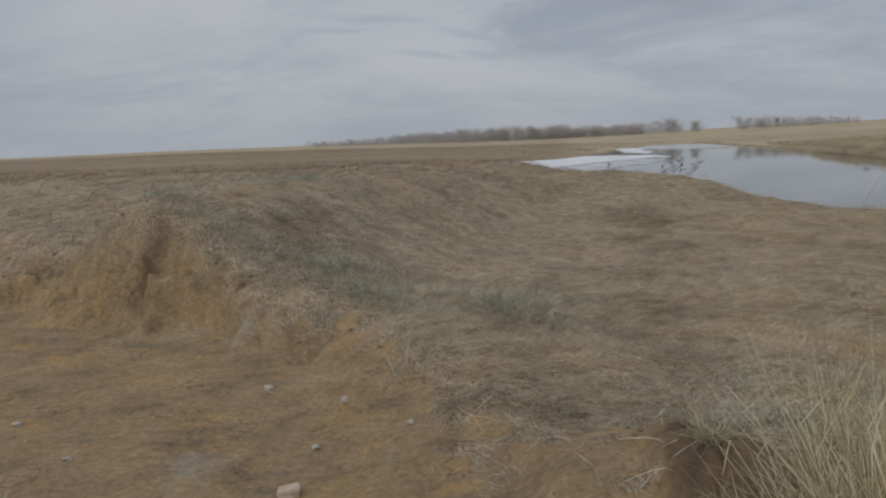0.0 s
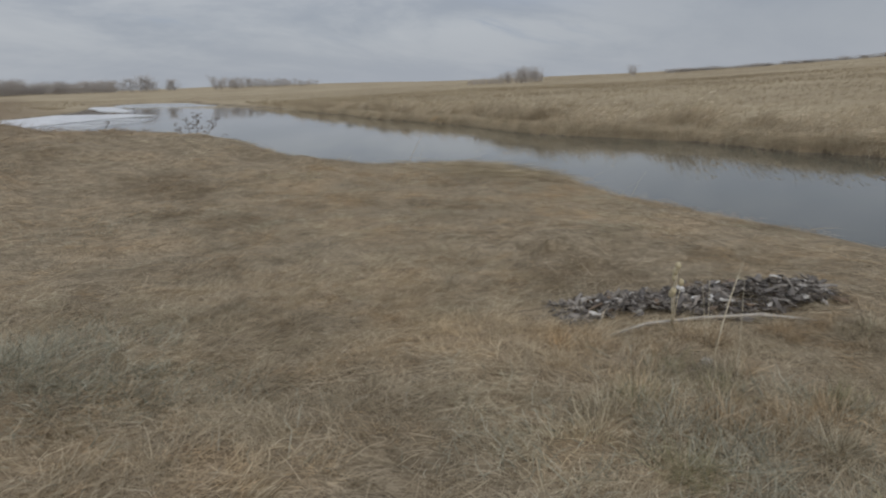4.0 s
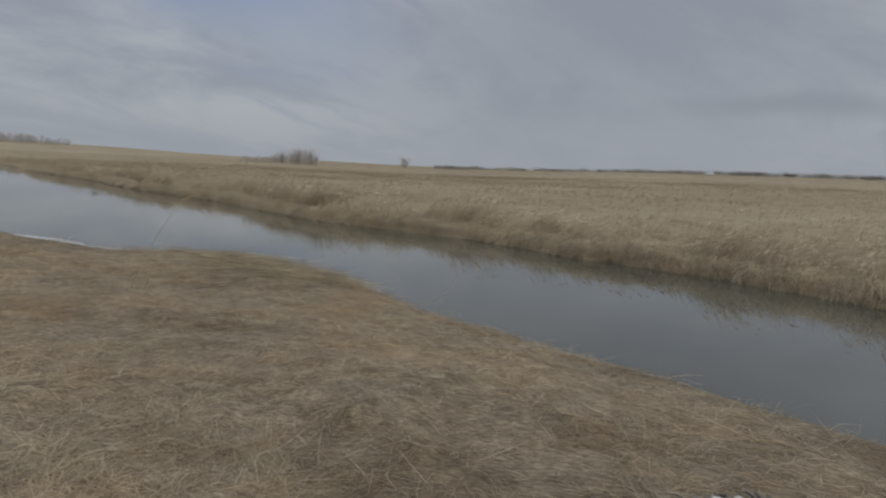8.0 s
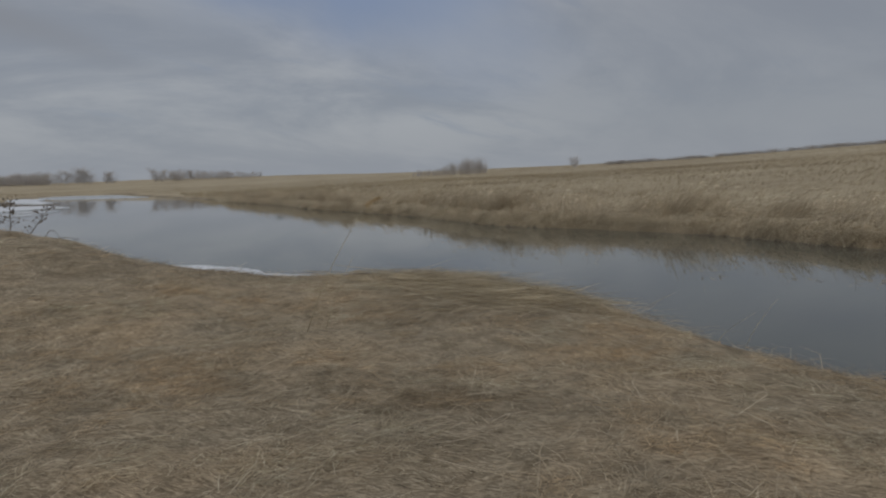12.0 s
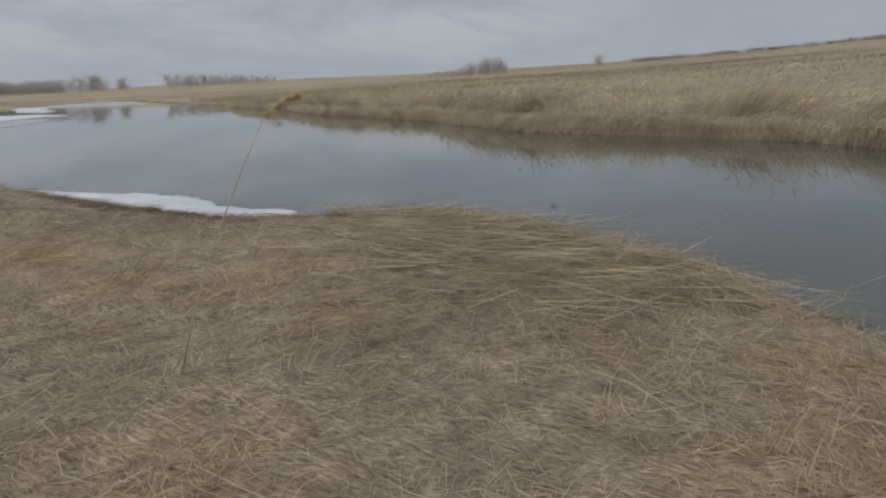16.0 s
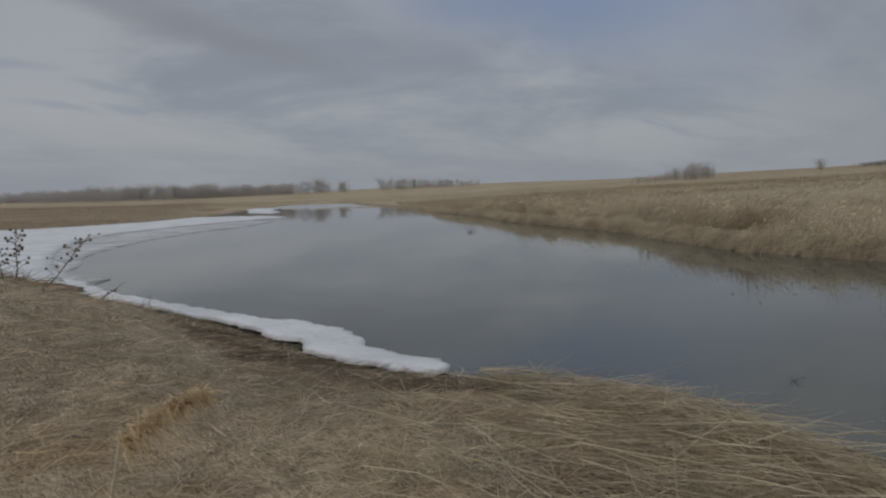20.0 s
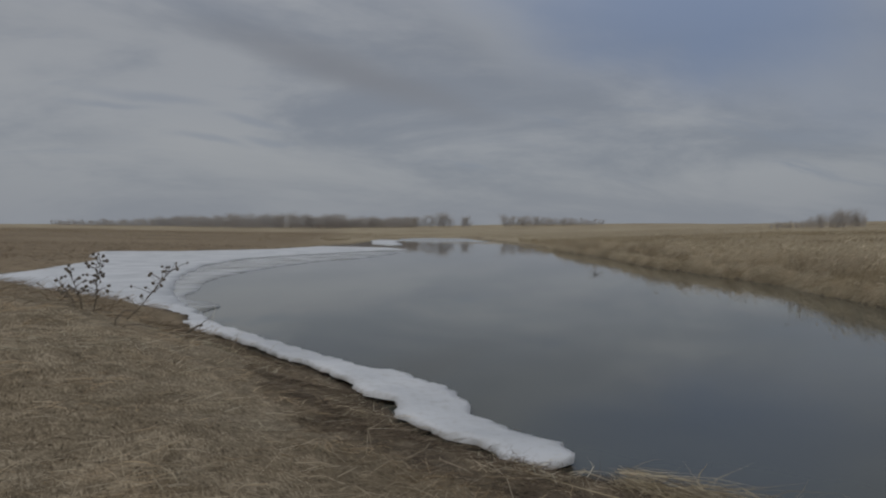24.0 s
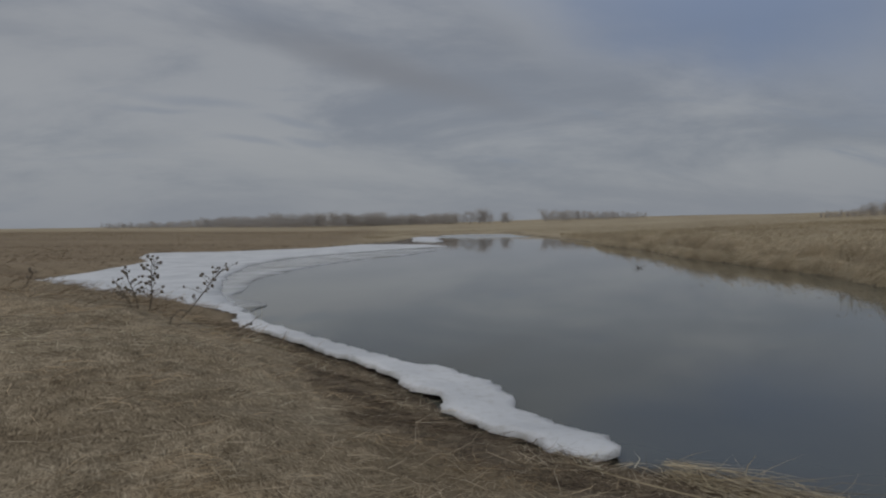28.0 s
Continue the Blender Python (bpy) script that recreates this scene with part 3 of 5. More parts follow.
def ground():
    xs, ys = stretched(-8, 12, 0.085, 2600, 1.06), stretched(1, 20, 0.085, 2600, 1.06)
    xs = np.unique(np.round(np.concatenate([xs, np.arange(-6.5, 1.6, 0.045)]), 4))
    ys = np.unique(np.round(np.concatenate([ys, np.arange(1.8, 10.5, 0.045), np.arange(20.1, 60, 0.28)]), 4))
    xs = np.unique(np.round(np.concatenate([xs, np.arange(12.1, 28, 0.22)]), 4))
    X, Y = np.meshgrid(xs, ys)
    H, clay, mud = land(X.ravel(), Y.ravel())[:3]
    verts = np.stack([X.ravel(), Y.ravel(), H], -1)
    w, h = len(xs), len(ys)
    k = (np.arange(h - 1)[:, None] * w + np.arange(w - 1)[None]).ravel()
    faces = np.stack([k, k + 1, k + 1 + w, k + w], -1)
    me = bpy.data.meshes.new("ground")
    fill(me, verts, faces)
    me.materials.append(GROUND)
    me.polygons.foreach_set("use_smooth", np.ones(len(faces), bool))
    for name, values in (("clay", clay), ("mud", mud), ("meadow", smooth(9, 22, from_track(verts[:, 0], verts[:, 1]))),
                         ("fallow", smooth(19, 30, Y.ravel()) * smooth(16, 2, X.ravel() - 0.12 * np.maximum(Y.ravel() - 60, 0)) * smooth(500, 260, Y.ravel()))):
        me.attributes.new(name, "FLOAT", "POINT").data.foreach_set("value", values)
    ob = new("ground", me)
    return tagged(ob, "dry grassy earth with bare orange clay and dark mud", "ground", kind="structure")


def fill(me, verts, faces):
    """Verts and faces of one size into an empty mesh, quickly."""
    faces = np.asarray(faces)
    me.vertices.add(len(verts))
    me.vertices.foreach_set("co", np.asarray(verts, np.float32).ravel())
    me.loops.add(faces.size)
    me.loops.foreach_set("vertex_index", faces.astype(np.int32).ravel())
    me.polygons.add(len(faces))
    me.polygons.foreach_set("loop_start", np.arange(0, faces.size, faces.shape[1], dtype=np.int32))
    me.update(calc_edges=True)


ground()


def flat_sheet(name, outline, z, mat):
    bm = bmesh.new()
    bm.faces.new([bm.verts.new((x, y, z)) for x, y in outline])
    bmesh.ops.triangulate(bm, faces=bm.faces[:])
    return part(name, bm, mat, None)


tagged(flat_sheet("water", [(-60, -40), (60, -40), (140, 330), (-40, 330)], 0.0, WATER), "still dark pond water mirroring the grey sky", "water", kind="structure")


# ---- grass ----
rng = np.random.default_rng(7)


def strands(name, base, heading, length, width, lift, sag, mat, label, parent=None, twist=None, bow=0.10):
    """Bent tapering stalks as one mesh. base: N x 3 roots; heading: the way each leans; lift: its rise as a share of its length; sag: how far the tip bows down."""
    count = len(base)
    c, s = np.cos(heading), np.sin(heading)
    out = np.stack([c, s, np.zeros(count)], -1)
    flat = np.sqrt(np.maximum(1 - lift**2, 0.0))
    twist = np.zeros(count) if twist is None else twist
    side = np.stack([-s * np.cos(twist), c * np.cos(twist), np.sin(twist)], -1)
    bend = np.stack([-s, c, np.zeros(count)], -1) * (length * rng.normal(0, bow, count))[:, None]
    rows = []
    for f, w in ((0.0, 1.0), (0.5, 0.85), (1.0, 0.0)):
        p = base + out * (length * flat * f)[:, None]
        p[:, 2] += length * (lift * f - sag * f * f)
        p = p + bend * (4 * f * (1 - f))
        rows.append((p, side * (width * w * 0.5)[:, None]))
    verts = np.stack([rows[0][0] - rows[0][1], rows[0][0] + rows[0][1], rows[1][0] - rows[1][1], rows[1][0] + rows[1][1], rows[2][0]], 1).reshape(-1, 3)
    k = (np.arange(count) * 5)[:, None]
    faces = np.concatenate([k + [0, 1, 3], k + [0, 3, 2], k + [2, 3, 4]])
    me = bpy.data.meshes.new(name)
    fill(me, verts, faces)
    me.materials.append(mat)
    ob = new(name, me)
    ob.parent = parent
    return tagged(ob, label, "grass", kind="stuff") if label else ob


def scatter(count, x0, x1, y0, y1):
    return rng.uniform(x0, x1, count), rng.uniform(y0, y1, count)


def lay(x, y):
    """The way in which the wind and the snow have laid the grass down, in radians."""
    return 0.5 + 3.0 * (value_noise(x, y, 2.6, 51) - 0.5) + 3.6 * (value_noise(x, y, 0.7, 52) - 0.5) + 2.0 * (value_noise(x, y, 0.25, 53) - 0.5)


def matted(name, count, box, length, width, lift, label, mat=STRAW, keep=None):
    x, y = scatter(count, *box)
    if keep is not None:
        ok = keep(x, y)
        x, y = x[ok], y[ok]
    h, clay, mud, d, far = land(x, y)
    gaps = 0.3 + 0.7 * smooth(0.28, 0.52, 0.6 * value_noise(x, y, 0.28, 63) + 0.4 * value_noise(x, y, 0.11, 65))
    ok = (d > 0.05) & ~far & (rng.uniform(0, 1, len(x)) < gaps) & (clay < rng.uniform(0.1, 0.9, len(x))) & (mud < rng.uniform(0.05, 0.75, len(x)))
    x, y, h = x[ok], y[ok], h[ok]
    n = len(x)
    tuft = 0.6 * value_noise(x, y, 0.5, 61) + 0.4 * value_noise(x, y, 0.17, 62)
    h = h + 0.13 * np.maximum(tuft - 0.42, 0)
    strands(name, np.stack([x, y, h - 0.012], -1), lay(x, y) + rng.normal(0, 1.25, n), rng.uniform(*length, n) * (0.75 + 0.5 * tuft), rng.uniform(*width, n),
            np.clip(rng.normal(lift[0], lift[1], n) + 0.4 * (tuft - 0.5), 0.02, 0.9), rng.uniform(0.05, 0.35, n), mat, label, twist=rng.normal(0, 0.6, n), bow=0.16)


def thin_out(near, far):
    """Keeps what lies between two distances from the trodden line, with soft edges."""
    def keep(x, y):
        q = from_track(x, y) + rng.uniform(-0.7, 0.7, len(x))
        return (q > near) & (q < far)
    return keep


matted("flattened_grass", 500000, (-4, 11.5, -1, 18.5), (0.06, 0.2), (0.0013, 0.0032), (0.15, 0.15), "matted dead straw-coloured grass pressed flat by snow", keep=thin_out(-1, 3.4))
matted("flattened_grass", 58000, (-4, 11.5, -1, 18.5), (0.16, 0.46), (0.0026, 0.0052), (0.17, 0.15), "long pale dead stalks lying over the matted grass", LONG_STRAW, thin_out(-1, 4.5))
matted("flattened_grass", 150000, (-10, 11.5, 0, 30), (0.12, 0.32), (0.003, 0.0065), (0.11, 0.10), "matted dead straw-coloured grass on the bank", keep=thin_out(2.8, 10))
matted("flattened_grass", 90000, (-24, 8, 6, 40), (0.2, 0.45), (0.006, 0.012), (0.28, 0.18), "dull brown dead grass on the open land", FALLOW, keep=thin_out(8.5, 24))
matted("flattened_grass", 45000, (-60, 8, 8, 90), (0.25, 0.6), (0.014, 0.03), (0.32, 0.2), "dull brown dead grass on the open land", FALLOW, keep=thin_out(22, 200))


def sage(x, y):
    """Along the brink of the hollow, and on the mound."""
    brink = 7.2 - 0.62 * np.minimum(x + 1.6, 0) - 0.25 * np.maximum(x + 1.5, 0)
    rim = 1.3 * np.exp(-((y - brink - 0.55) / 0.75) ** 2) * smooth(-5.6, -4.2, x) * smooth(1.5, 0.5, x)
    rim = rim + 0.9 * np.exp(-(((x - 1.7) / 0.9) ** 2 + ((y - 3.6) / 1.1) ** 2)) + 0.5 * np.exp(-(((x - 2.6) / 1.0) ** 2 + ((y - 4.3) / 0.8) ** 2))
    rim = rim + 0.6 * np.exp(-(((x + 3.0) / 3.0) ** 2 + ((y - 12.6) / 1.2) ** 2))
    return rng.uniform(0, 1, len(x)) < rim * smooth(0.32, 0.58, 0.6 * value_noise(x, y, 0.55, 64) + 0.4 * value_noise(x, y, 0.2, 60))


matted("wormwood", 260000, (-6, 3.6, 2, 13.5), (0.07, 0.25), (0.003, 0.006), (0.6, 0.25), "low grey-green wormwood on the rim of the hollow", SAGE, sage)


def tousled(count, box, length, lift, keep=None):
    """Loose clumps of longer grass, each blown its own way, with shade between them."""
    cx, cy = scatter(count, *box)
    if keep is not None:
        ok = keep(cx, cy)
        cx, cy = cx[ok], cy[ok]
    h, clay, mud, d, far = land(cx, cy)
    ok = (d > 0.4) & ~far & (clay < 0.25) & (mud < 0.3)
    cx, cy = cx[ok], cy[ok]
    m, per = len(cx), 34
    way, big = lay(cx, cy) * 0.7 + rng.normal(0, 0.9, m), rng.uniform(0.6, 1.25, m)
    rise = np.clip(rng.normal(lift, 0.14, m), 0.08, 0.9)
    who = np.repeat(np.arange(m), per)
    n = len(who)
    x, y = cx[who] + rng.normal(0, 0.055, n) * big[who], cy[who] + rng.normal(0, 0.055, n) * big[who]
    strands("loose_grass", np.stack([x, y, land(x, y)[0] - 0.01], -1), way[who] + rng.normal(0, 0.45, n), rng.uniform(*length, n) * big[who], rng.uniform(0.0018, 0.004, n), np.clip(rise[who] + rng.normal(0, 0.1, n), 0.03, 0.95),
            rng.uniform(0.15, 0.5, n), TOUSLED, "loose clumps of longer pale dead grass", twist=rng.normal(0, 0.6, n), bow=0.14)


TOUSLED = blades("loose_dead_grass", ((0.0, (0.25, 0.21, 0.155)), (0.4, (0.45, 0.39, 0.295)), (1.0, (0.68, 0.61, 0.485))), 1.6, ((0.72, 0.70, 0.66), (0.98, 0.95, 0.9), (1.12, 1.1, 1.04)), broad=0.5)
tousled(1300, (-0.8, 4.4, 3.6, 9.0), (0.14, 0.36), 0.42)
tousled(2600, (0, 10.8, 5.5, 17), (0.1, 0.26), 0.24, thin_out(-1, 4.5))
SODDEN = blades("sodden_grass", ((0.0, (0.06, 0.047, 0.035)), (0.5, (0.17, 0.132, 0.095)), (0.85, (0.29, 0.24, 0.175)), (1.0, (0.44, 0.38, 0.285))), 1.2)


def sodden():
    """Wet flattened stalks and rootlets on the mud between the grass and the ice."""
    x, y = scatter(140000, 5.6, 10.8, 15.4, 26.0)
    h, _, mud, d, far = land(x, y)
    ok = (mud > 0.12) & (d > 0.25 * rng.uniform(0, 1, len(x))) & ~far & (rng.uniform(0, 1, len(x)) < 0.25 + 0.75 * smooth(0.4, 0.65, value_noise(x, y, 0.35, 68)))
    x, y, h = x[ok], y[ok], h[ok]
    n = len(x)
    strands("sodden_grass", np.stack([x, y, h + rng.uniform(-0.005, 0.02, n)], -1), lay(x, y) + rng.normal(0, 1.2, n), rng.uniform(0.05, 0.28, n), rng.uniform(0.002, 0.0055, n),
            np.clip(rng.normal(0.12, 0.15, n), -0.05, 0.7), rng.uniform(0.05, 0.3, n), SODDEN, "dark sodden grass trodden into the mud by the ice", twist=rng.normal(0, 0.6, n), bow=0.2)


sodden()


def fallen_straw():
    """The mat of long reed straw that lies on the point of the near bank and out over the water."""
    x, y = scatter(24000, 7.5, 11.6, 11.0, 17.6)
    thick = np.maximum(np.exp(-(((x - 10.05) / 0.8) ** 2 + ((y - 15.5) / 1.15) ** 2)), 0.6 * np.exp(-(((x - 9.7) / 0.75) ** 2 + ((y - 13.2) / 1.3) ** 2))) * smooth(0.25, 0.6, value_noise(x, y, 0.6, 67) + 0.15) * smooth(17.0, 16.0, y + 0.5 * (10.3 - x))
    ok = rng.uniform(0, 1, len(x)) < thick
    x, y, thick = x[ok], y[ok], thick[ok]
    h, _, _, d, far = land(x, y)
    ok = d > -0.1
    x, y, thick, h = x[ok], y[ok], thick[ok], h[ok]
    n = len(x)
    h = np.maximum(h, 0.03) + rng.uniform(0, 0.14, n) * thick
    head = -0.75 + 3.2 * (value_noise(x, y, 0.6, 66) - 0.5) + rng.normal(0, 0.8, n) + np.where(rng.uniform(0, 1, n) < 0.45, math.pi, 0)
    strands("fallen_straw", np.stack([x, y, h], -1), head, rng.uniform(0.15, 0.7, n), rng.uniform(0.0025, 0.0055, n), np.clip(rng.normal(0.08, 0.12, n), -0.1, 0.6), rng.uniform(0.02, 0.2, n),
            LONG_STRAW, "long yellow reed straw lying in a mat at the water's edge", twist=rng.normal(0, 0.6, n))


fallen_straw()


def coarse_straw():
    """Long yellow reed stalks lying criss-cross on the point of the bank."""
    n = 1500
    x, y = rng.normal(9.6, 0.65, n), rng.normal(13.9, 1.5, n)
    h, _, _, d, far = land(x, y)
    ok = (d > 0.4) & (y > 12.5) & (y < 16.0)
    x, y, h = x[ok], y[ok], h[ok]
    n = len(x)
    head = -0.9 + rng.normal(0, 0.55, n) + np.where(rng.uniform(0, 1, n) < 0.5, math.pi, 0)
    strands("coarse_straw", np.stack([x, y, np.maximum(h, 0.03) + rng.uniform(0.03, 0.12, n)], -1), head, rng.uniform(0.35, 1.0, n), rng.uniform(0.004, 0.0085, n),
            np.clip(rng.normal(0.06, 0.09, n), -0.1, 0.4), rng.uniform(0.0, 0.12, n), COARSE, "long yellow reed stalks lying criss-cross on the bank", twist=rng.normal(0, 0.5, n), bow=0.04)


def straw_swath():
    """Reed straw combed by the water into a thick swath that follows the bend of the shore and ends in a corner by the ice."""
    line = np.array([(9.72, 17.12), (10.1, 16.62), (10.38, 15.9), (10.52, 15.1), (10.5, 14.3), (10.38, 13.5), (10.2, 12.8), (9.9, 12.1)])
    n = 2400
    f = rng.uniform(0, len(line) - 1.001, n)
    k = f.astype(int)
    run = line[k + 1] - line[k]
    at = line[k] + run * (f - k)[:, None]
    way = np.arctan2(run[:, 1], run[:, 0])
    inward = np.abs(rng.normal(0, 0.42, n)) * smooth(-0.1, 0.9, f) + rng.uniform(-0.12, 0.15, n)
    x, y = at[:, 0] + np.sin(way) * inward, at[:, 1] - np.cos(way) * inward
    h, _, _, d, far = land(x, y)
    pile = 0.17 * np.exp(-(inward / 0.45) ** 2) * (0.6 + 0.4 * value_noise(x, y, 0.5, 69))
    z = np.maximum(h, 0.02) + pile * rng.uniform(0.1, 1.0, n)
    head = way + 0.5 * (value_noise(x, y, 0.6, 70) - 0.5) + rng.normal(0, 0.42, n) + np.where(rng.uniform(0, 1, n) < 0.14, rng.normal(0, 1.2, n), 0)
    long = rng.uniform(0.18, 0.62, n) * (0.55 + 0.45 * smooth(0, 0.8, f))
    strands("straw_swath", np.stack([x, y, z], -1), head, long, rng.uniform(0.003, 0.0078, n), np.clip(rng.normal(0.05, 0.1, n), -0.12, 0.45), rng.uniform(0.0, 0.1, n), COARSE,
            "thick swath of pale reed straw combed along the water's edge", twist=rng.normal(0, 0.5, n), bow=0.06)


COARSE = blades("yellow_reed_stalk", ((0.0, (0.26, 0.215, 0.145)), (0.5, (0.48, 0.415, 0.285)), (1.0, (0.70, 0.625, 0.47))), 2.0)
coarse_straw()
straw_swath()


def along_far_shore(count, out):
    k = rng.integers(0, len(SHORE_F) - 1, count)
    f = rng.uniform(0, 1, count)
    p = SHORE_F[k] * (1 - f)[:, None] + SHORE_F[k + 1] * f[:, None]
    return p[:, 0] + out, p[:, 1] + rng.normal(0, 0.5, count)


def reeds():
    """The belt of tall dry reed along the far bank: sheaves that stand, lean and sink over, lower and thinner up the slope."""
    front = 2600
    out = np.concatenate([rng.uniform(0.25, 2.6, front), 1.5 + rng.gamma(1.6, 4.0, 3400)])
    cx, cy = along_far_shore(len(out), out)
    ok = (cy < 120) & (cy > -12)
    cx, cy, out = cx[ok], cy[ok], out[ok]
    count = len(cx)
    per = 30
    sunk = smooth(0.5, 0.68, value_noise(cx, cy, 1.6, 73))
    lean_c = np.clip(0.93 - 0.62 * sunk - rng.uniform(0, 0.22, count), 0.1, 0.97)
    head_c = -0.9 + 2.8 * (value_noise(cx, cy, 2.2, 72) - 0.5) + rng.normal(0, 0.45, count)
    tall_c = (0.4 + 1.25 * value_noise(cx, cy, 1.1, 71) ** 1.2) * rng.uniform(0.8, 1.2, count) * (1 - 0.55 * smooth(2.0, 9.0, out))
    who = np.repeat(np.arange(count), per)
    n = len(who)
    x, y = cx[who] + rng.normal(0, 0.17, n), cy[who] + rng.normal(0, 0.17, n)
    h, _, _, d, far = land(x, y)
    ok = (d > 0.2) & (d < 30)
    x, y, d, h, who = x[ok], y[ok], d[ok], h[ok], who[ok]
    n = len(x)
    tall = tall_c[who] * (0.8 + 0.2 * smooth(0.2, 1.2, d)) * rng.uniform(0.55, 1.15, n)
    lean = np.clip(lean_c[who] + rng.normal(0, 0.08, n), 0.05, 0.97)
    head, sag = head_c[who] + rng.normal(0, 0.22, n), rng.uniform(0.12, 0.38, n)
    strands("reed_bed", np.stack([x, y, h - 0.03], -1), head, tall * 1.25, rng.uniform(0.007, 0.014, n), lean,
            sag, REED, "tall pale dry reeds leaning along the far bank", twist=rng.normal(0, 0.6, n))
    # feathery heads on some of the stalks
    pick = np.flatnonzero((rng.uniform(0, 1, n) < 0.11) & (d < 9))
    long, flat, way = (tall * 1.25)[pick], np.sqrt(1 - lean[pick] ** 2), head[pick]
    tip = np.stack([x[pick] + np.cos(way) * long * flat * 0.85, y[pick] + np.sin(way) * long * flat * 0.85, h[pick] - 0.03 + long * (lean[pick] * 0.85 - sag[pick] * 0.72)], -1)
    m = len(pick)
    strands("reed_heads", tip, way + rng.normal(0, 0.3, m), rng.uniform(0.16, 0.34, m), rng.uniform(0.018, 0.045, m), np.clip(lean[pick] - rng.uniform(0.1, 0.5, m), -0.3, 0.9), rng.uniform(0.2, 0.6, m), REED_HEAD,
            "pale feathery heads of the reeds on the far bank", twist=rng.normal(0, 0.7, m))


reeds()


def slumped():
    """Reeds that have sunk over and lie in long sweeps along the foot of the far bank."""
    count = 520
    cx, cy = along_far_shore(count, rng.uniform(0.25, 2.2, count))
    ok = (cy < 60) & (cy > -8)
    cx, cy = cx[ok], cy[ok]
    who = np.repeat(np.arange(len(cx)), 18)
    n = len(who)
    head_c = -1.3 + rng.normal(0, 0.35, len(cx))
    x, y = cx[who] + rng.normal(0, 0.12, n), cy[who] + rng.normal(0, 0.3, n)
    h, _, _, d, far = land(x, y)
    ok = d > 0.1
    x, y, h, who = x[ok], y[ok], h[ok], who[ok]
    n = len(x)
    strands("slumped_reed", np.stack([x, y, h + rng.uniform(0.03, 0.25, n)], -1), head_c[who] + rng.normal(0, 0.12, n), rng.uniform(0.7, 1.7, n), rng.uniform(0.007, 0.014, n),
            np.clip(rng.normal(0.12, 0.1, n), -0.05, 0.5), rng.uniform(0.05, 0.3, n), REED, "pale reeds sunk over in long sweeps at the water", twist=rng.normal(0, 0.4, n), bow=0.08)


slumped()


def rushes():
    """The hem of the far bank: old leaves hanging to the water over a dark wet foot."""
    k = rng.integers(0, len(SHORE_F) - 1, 56000)
    f = rng.uniform(0, 1, len(k))
    p = SHORE_F[k] * (1 - f)[:, None] + SHORE_F[k + 1] * f[:, None]
    x, y = p[:, 0] + rng.uniform(0.1, 0.6, len(k)), p[:, 1] + rng.normal(0, 0.15, len(k))
    ok = (y < 100) & (y > -8)
    x, y = x[ok], y[ok]
    n = len(x)
    z = np.maximum(land(x, y)[0], 0.0) + rng.uniform(0.04, 0.26, n)
    strands("rush_hem", np.stack([x, y, z], -1), 3.3 + rng.normal(0, 0.5, n), rng.uniform(0.2, 0.6, n), rng.uniform(0.006, 0.012, n),
            np.clip(rng.normal(0.1, 0.22, n), -0.5, 0.7), rng.uniform(0.35, 0.8, n), RUSHES, "old drooping rush leaves at the foot of the far bank", twist=rng.normal(0, 0.6, n))


rushes()


def meadow():
    x, y = np.concatenate([scatter(120000, 18, 120, -30, 150), scatter(45000, 60, 330, -60, 330), scatter(30000, -120, 60, 70, 330)], 1)
    h, _, _, d, far = land(x, y)
    ok = d > 4
    x, y, d, h = x[ok], y[ok], d[ok], h[ok]
    n = len(x)
    size = 1 + np.hypot(x, y) / 130
    tuft = value_noise(x, y, 4.0, 75)
    strands("meadow_grass", np.stack([x, y, h - 0.02], -1), -1.0 + 2.5 * (value_noise(x, y, 9, 76) - 0.5) + rng.normal(0, 0.6, n), rng.uniform(0.2, 0.45, n) * (0.5 + tuft) * np.sqrt(size), rng.uniform(0.010, 0.024, n) * size,
            np.clip(rng.normal(0.62, 0.2, n), 0.1, 0.99), rng.uniform(0.1, 0.3, n), MEADOW, "tall dry meadow grass on the far slope", twist=rng.normal(0, 0.6, n))


meadow()


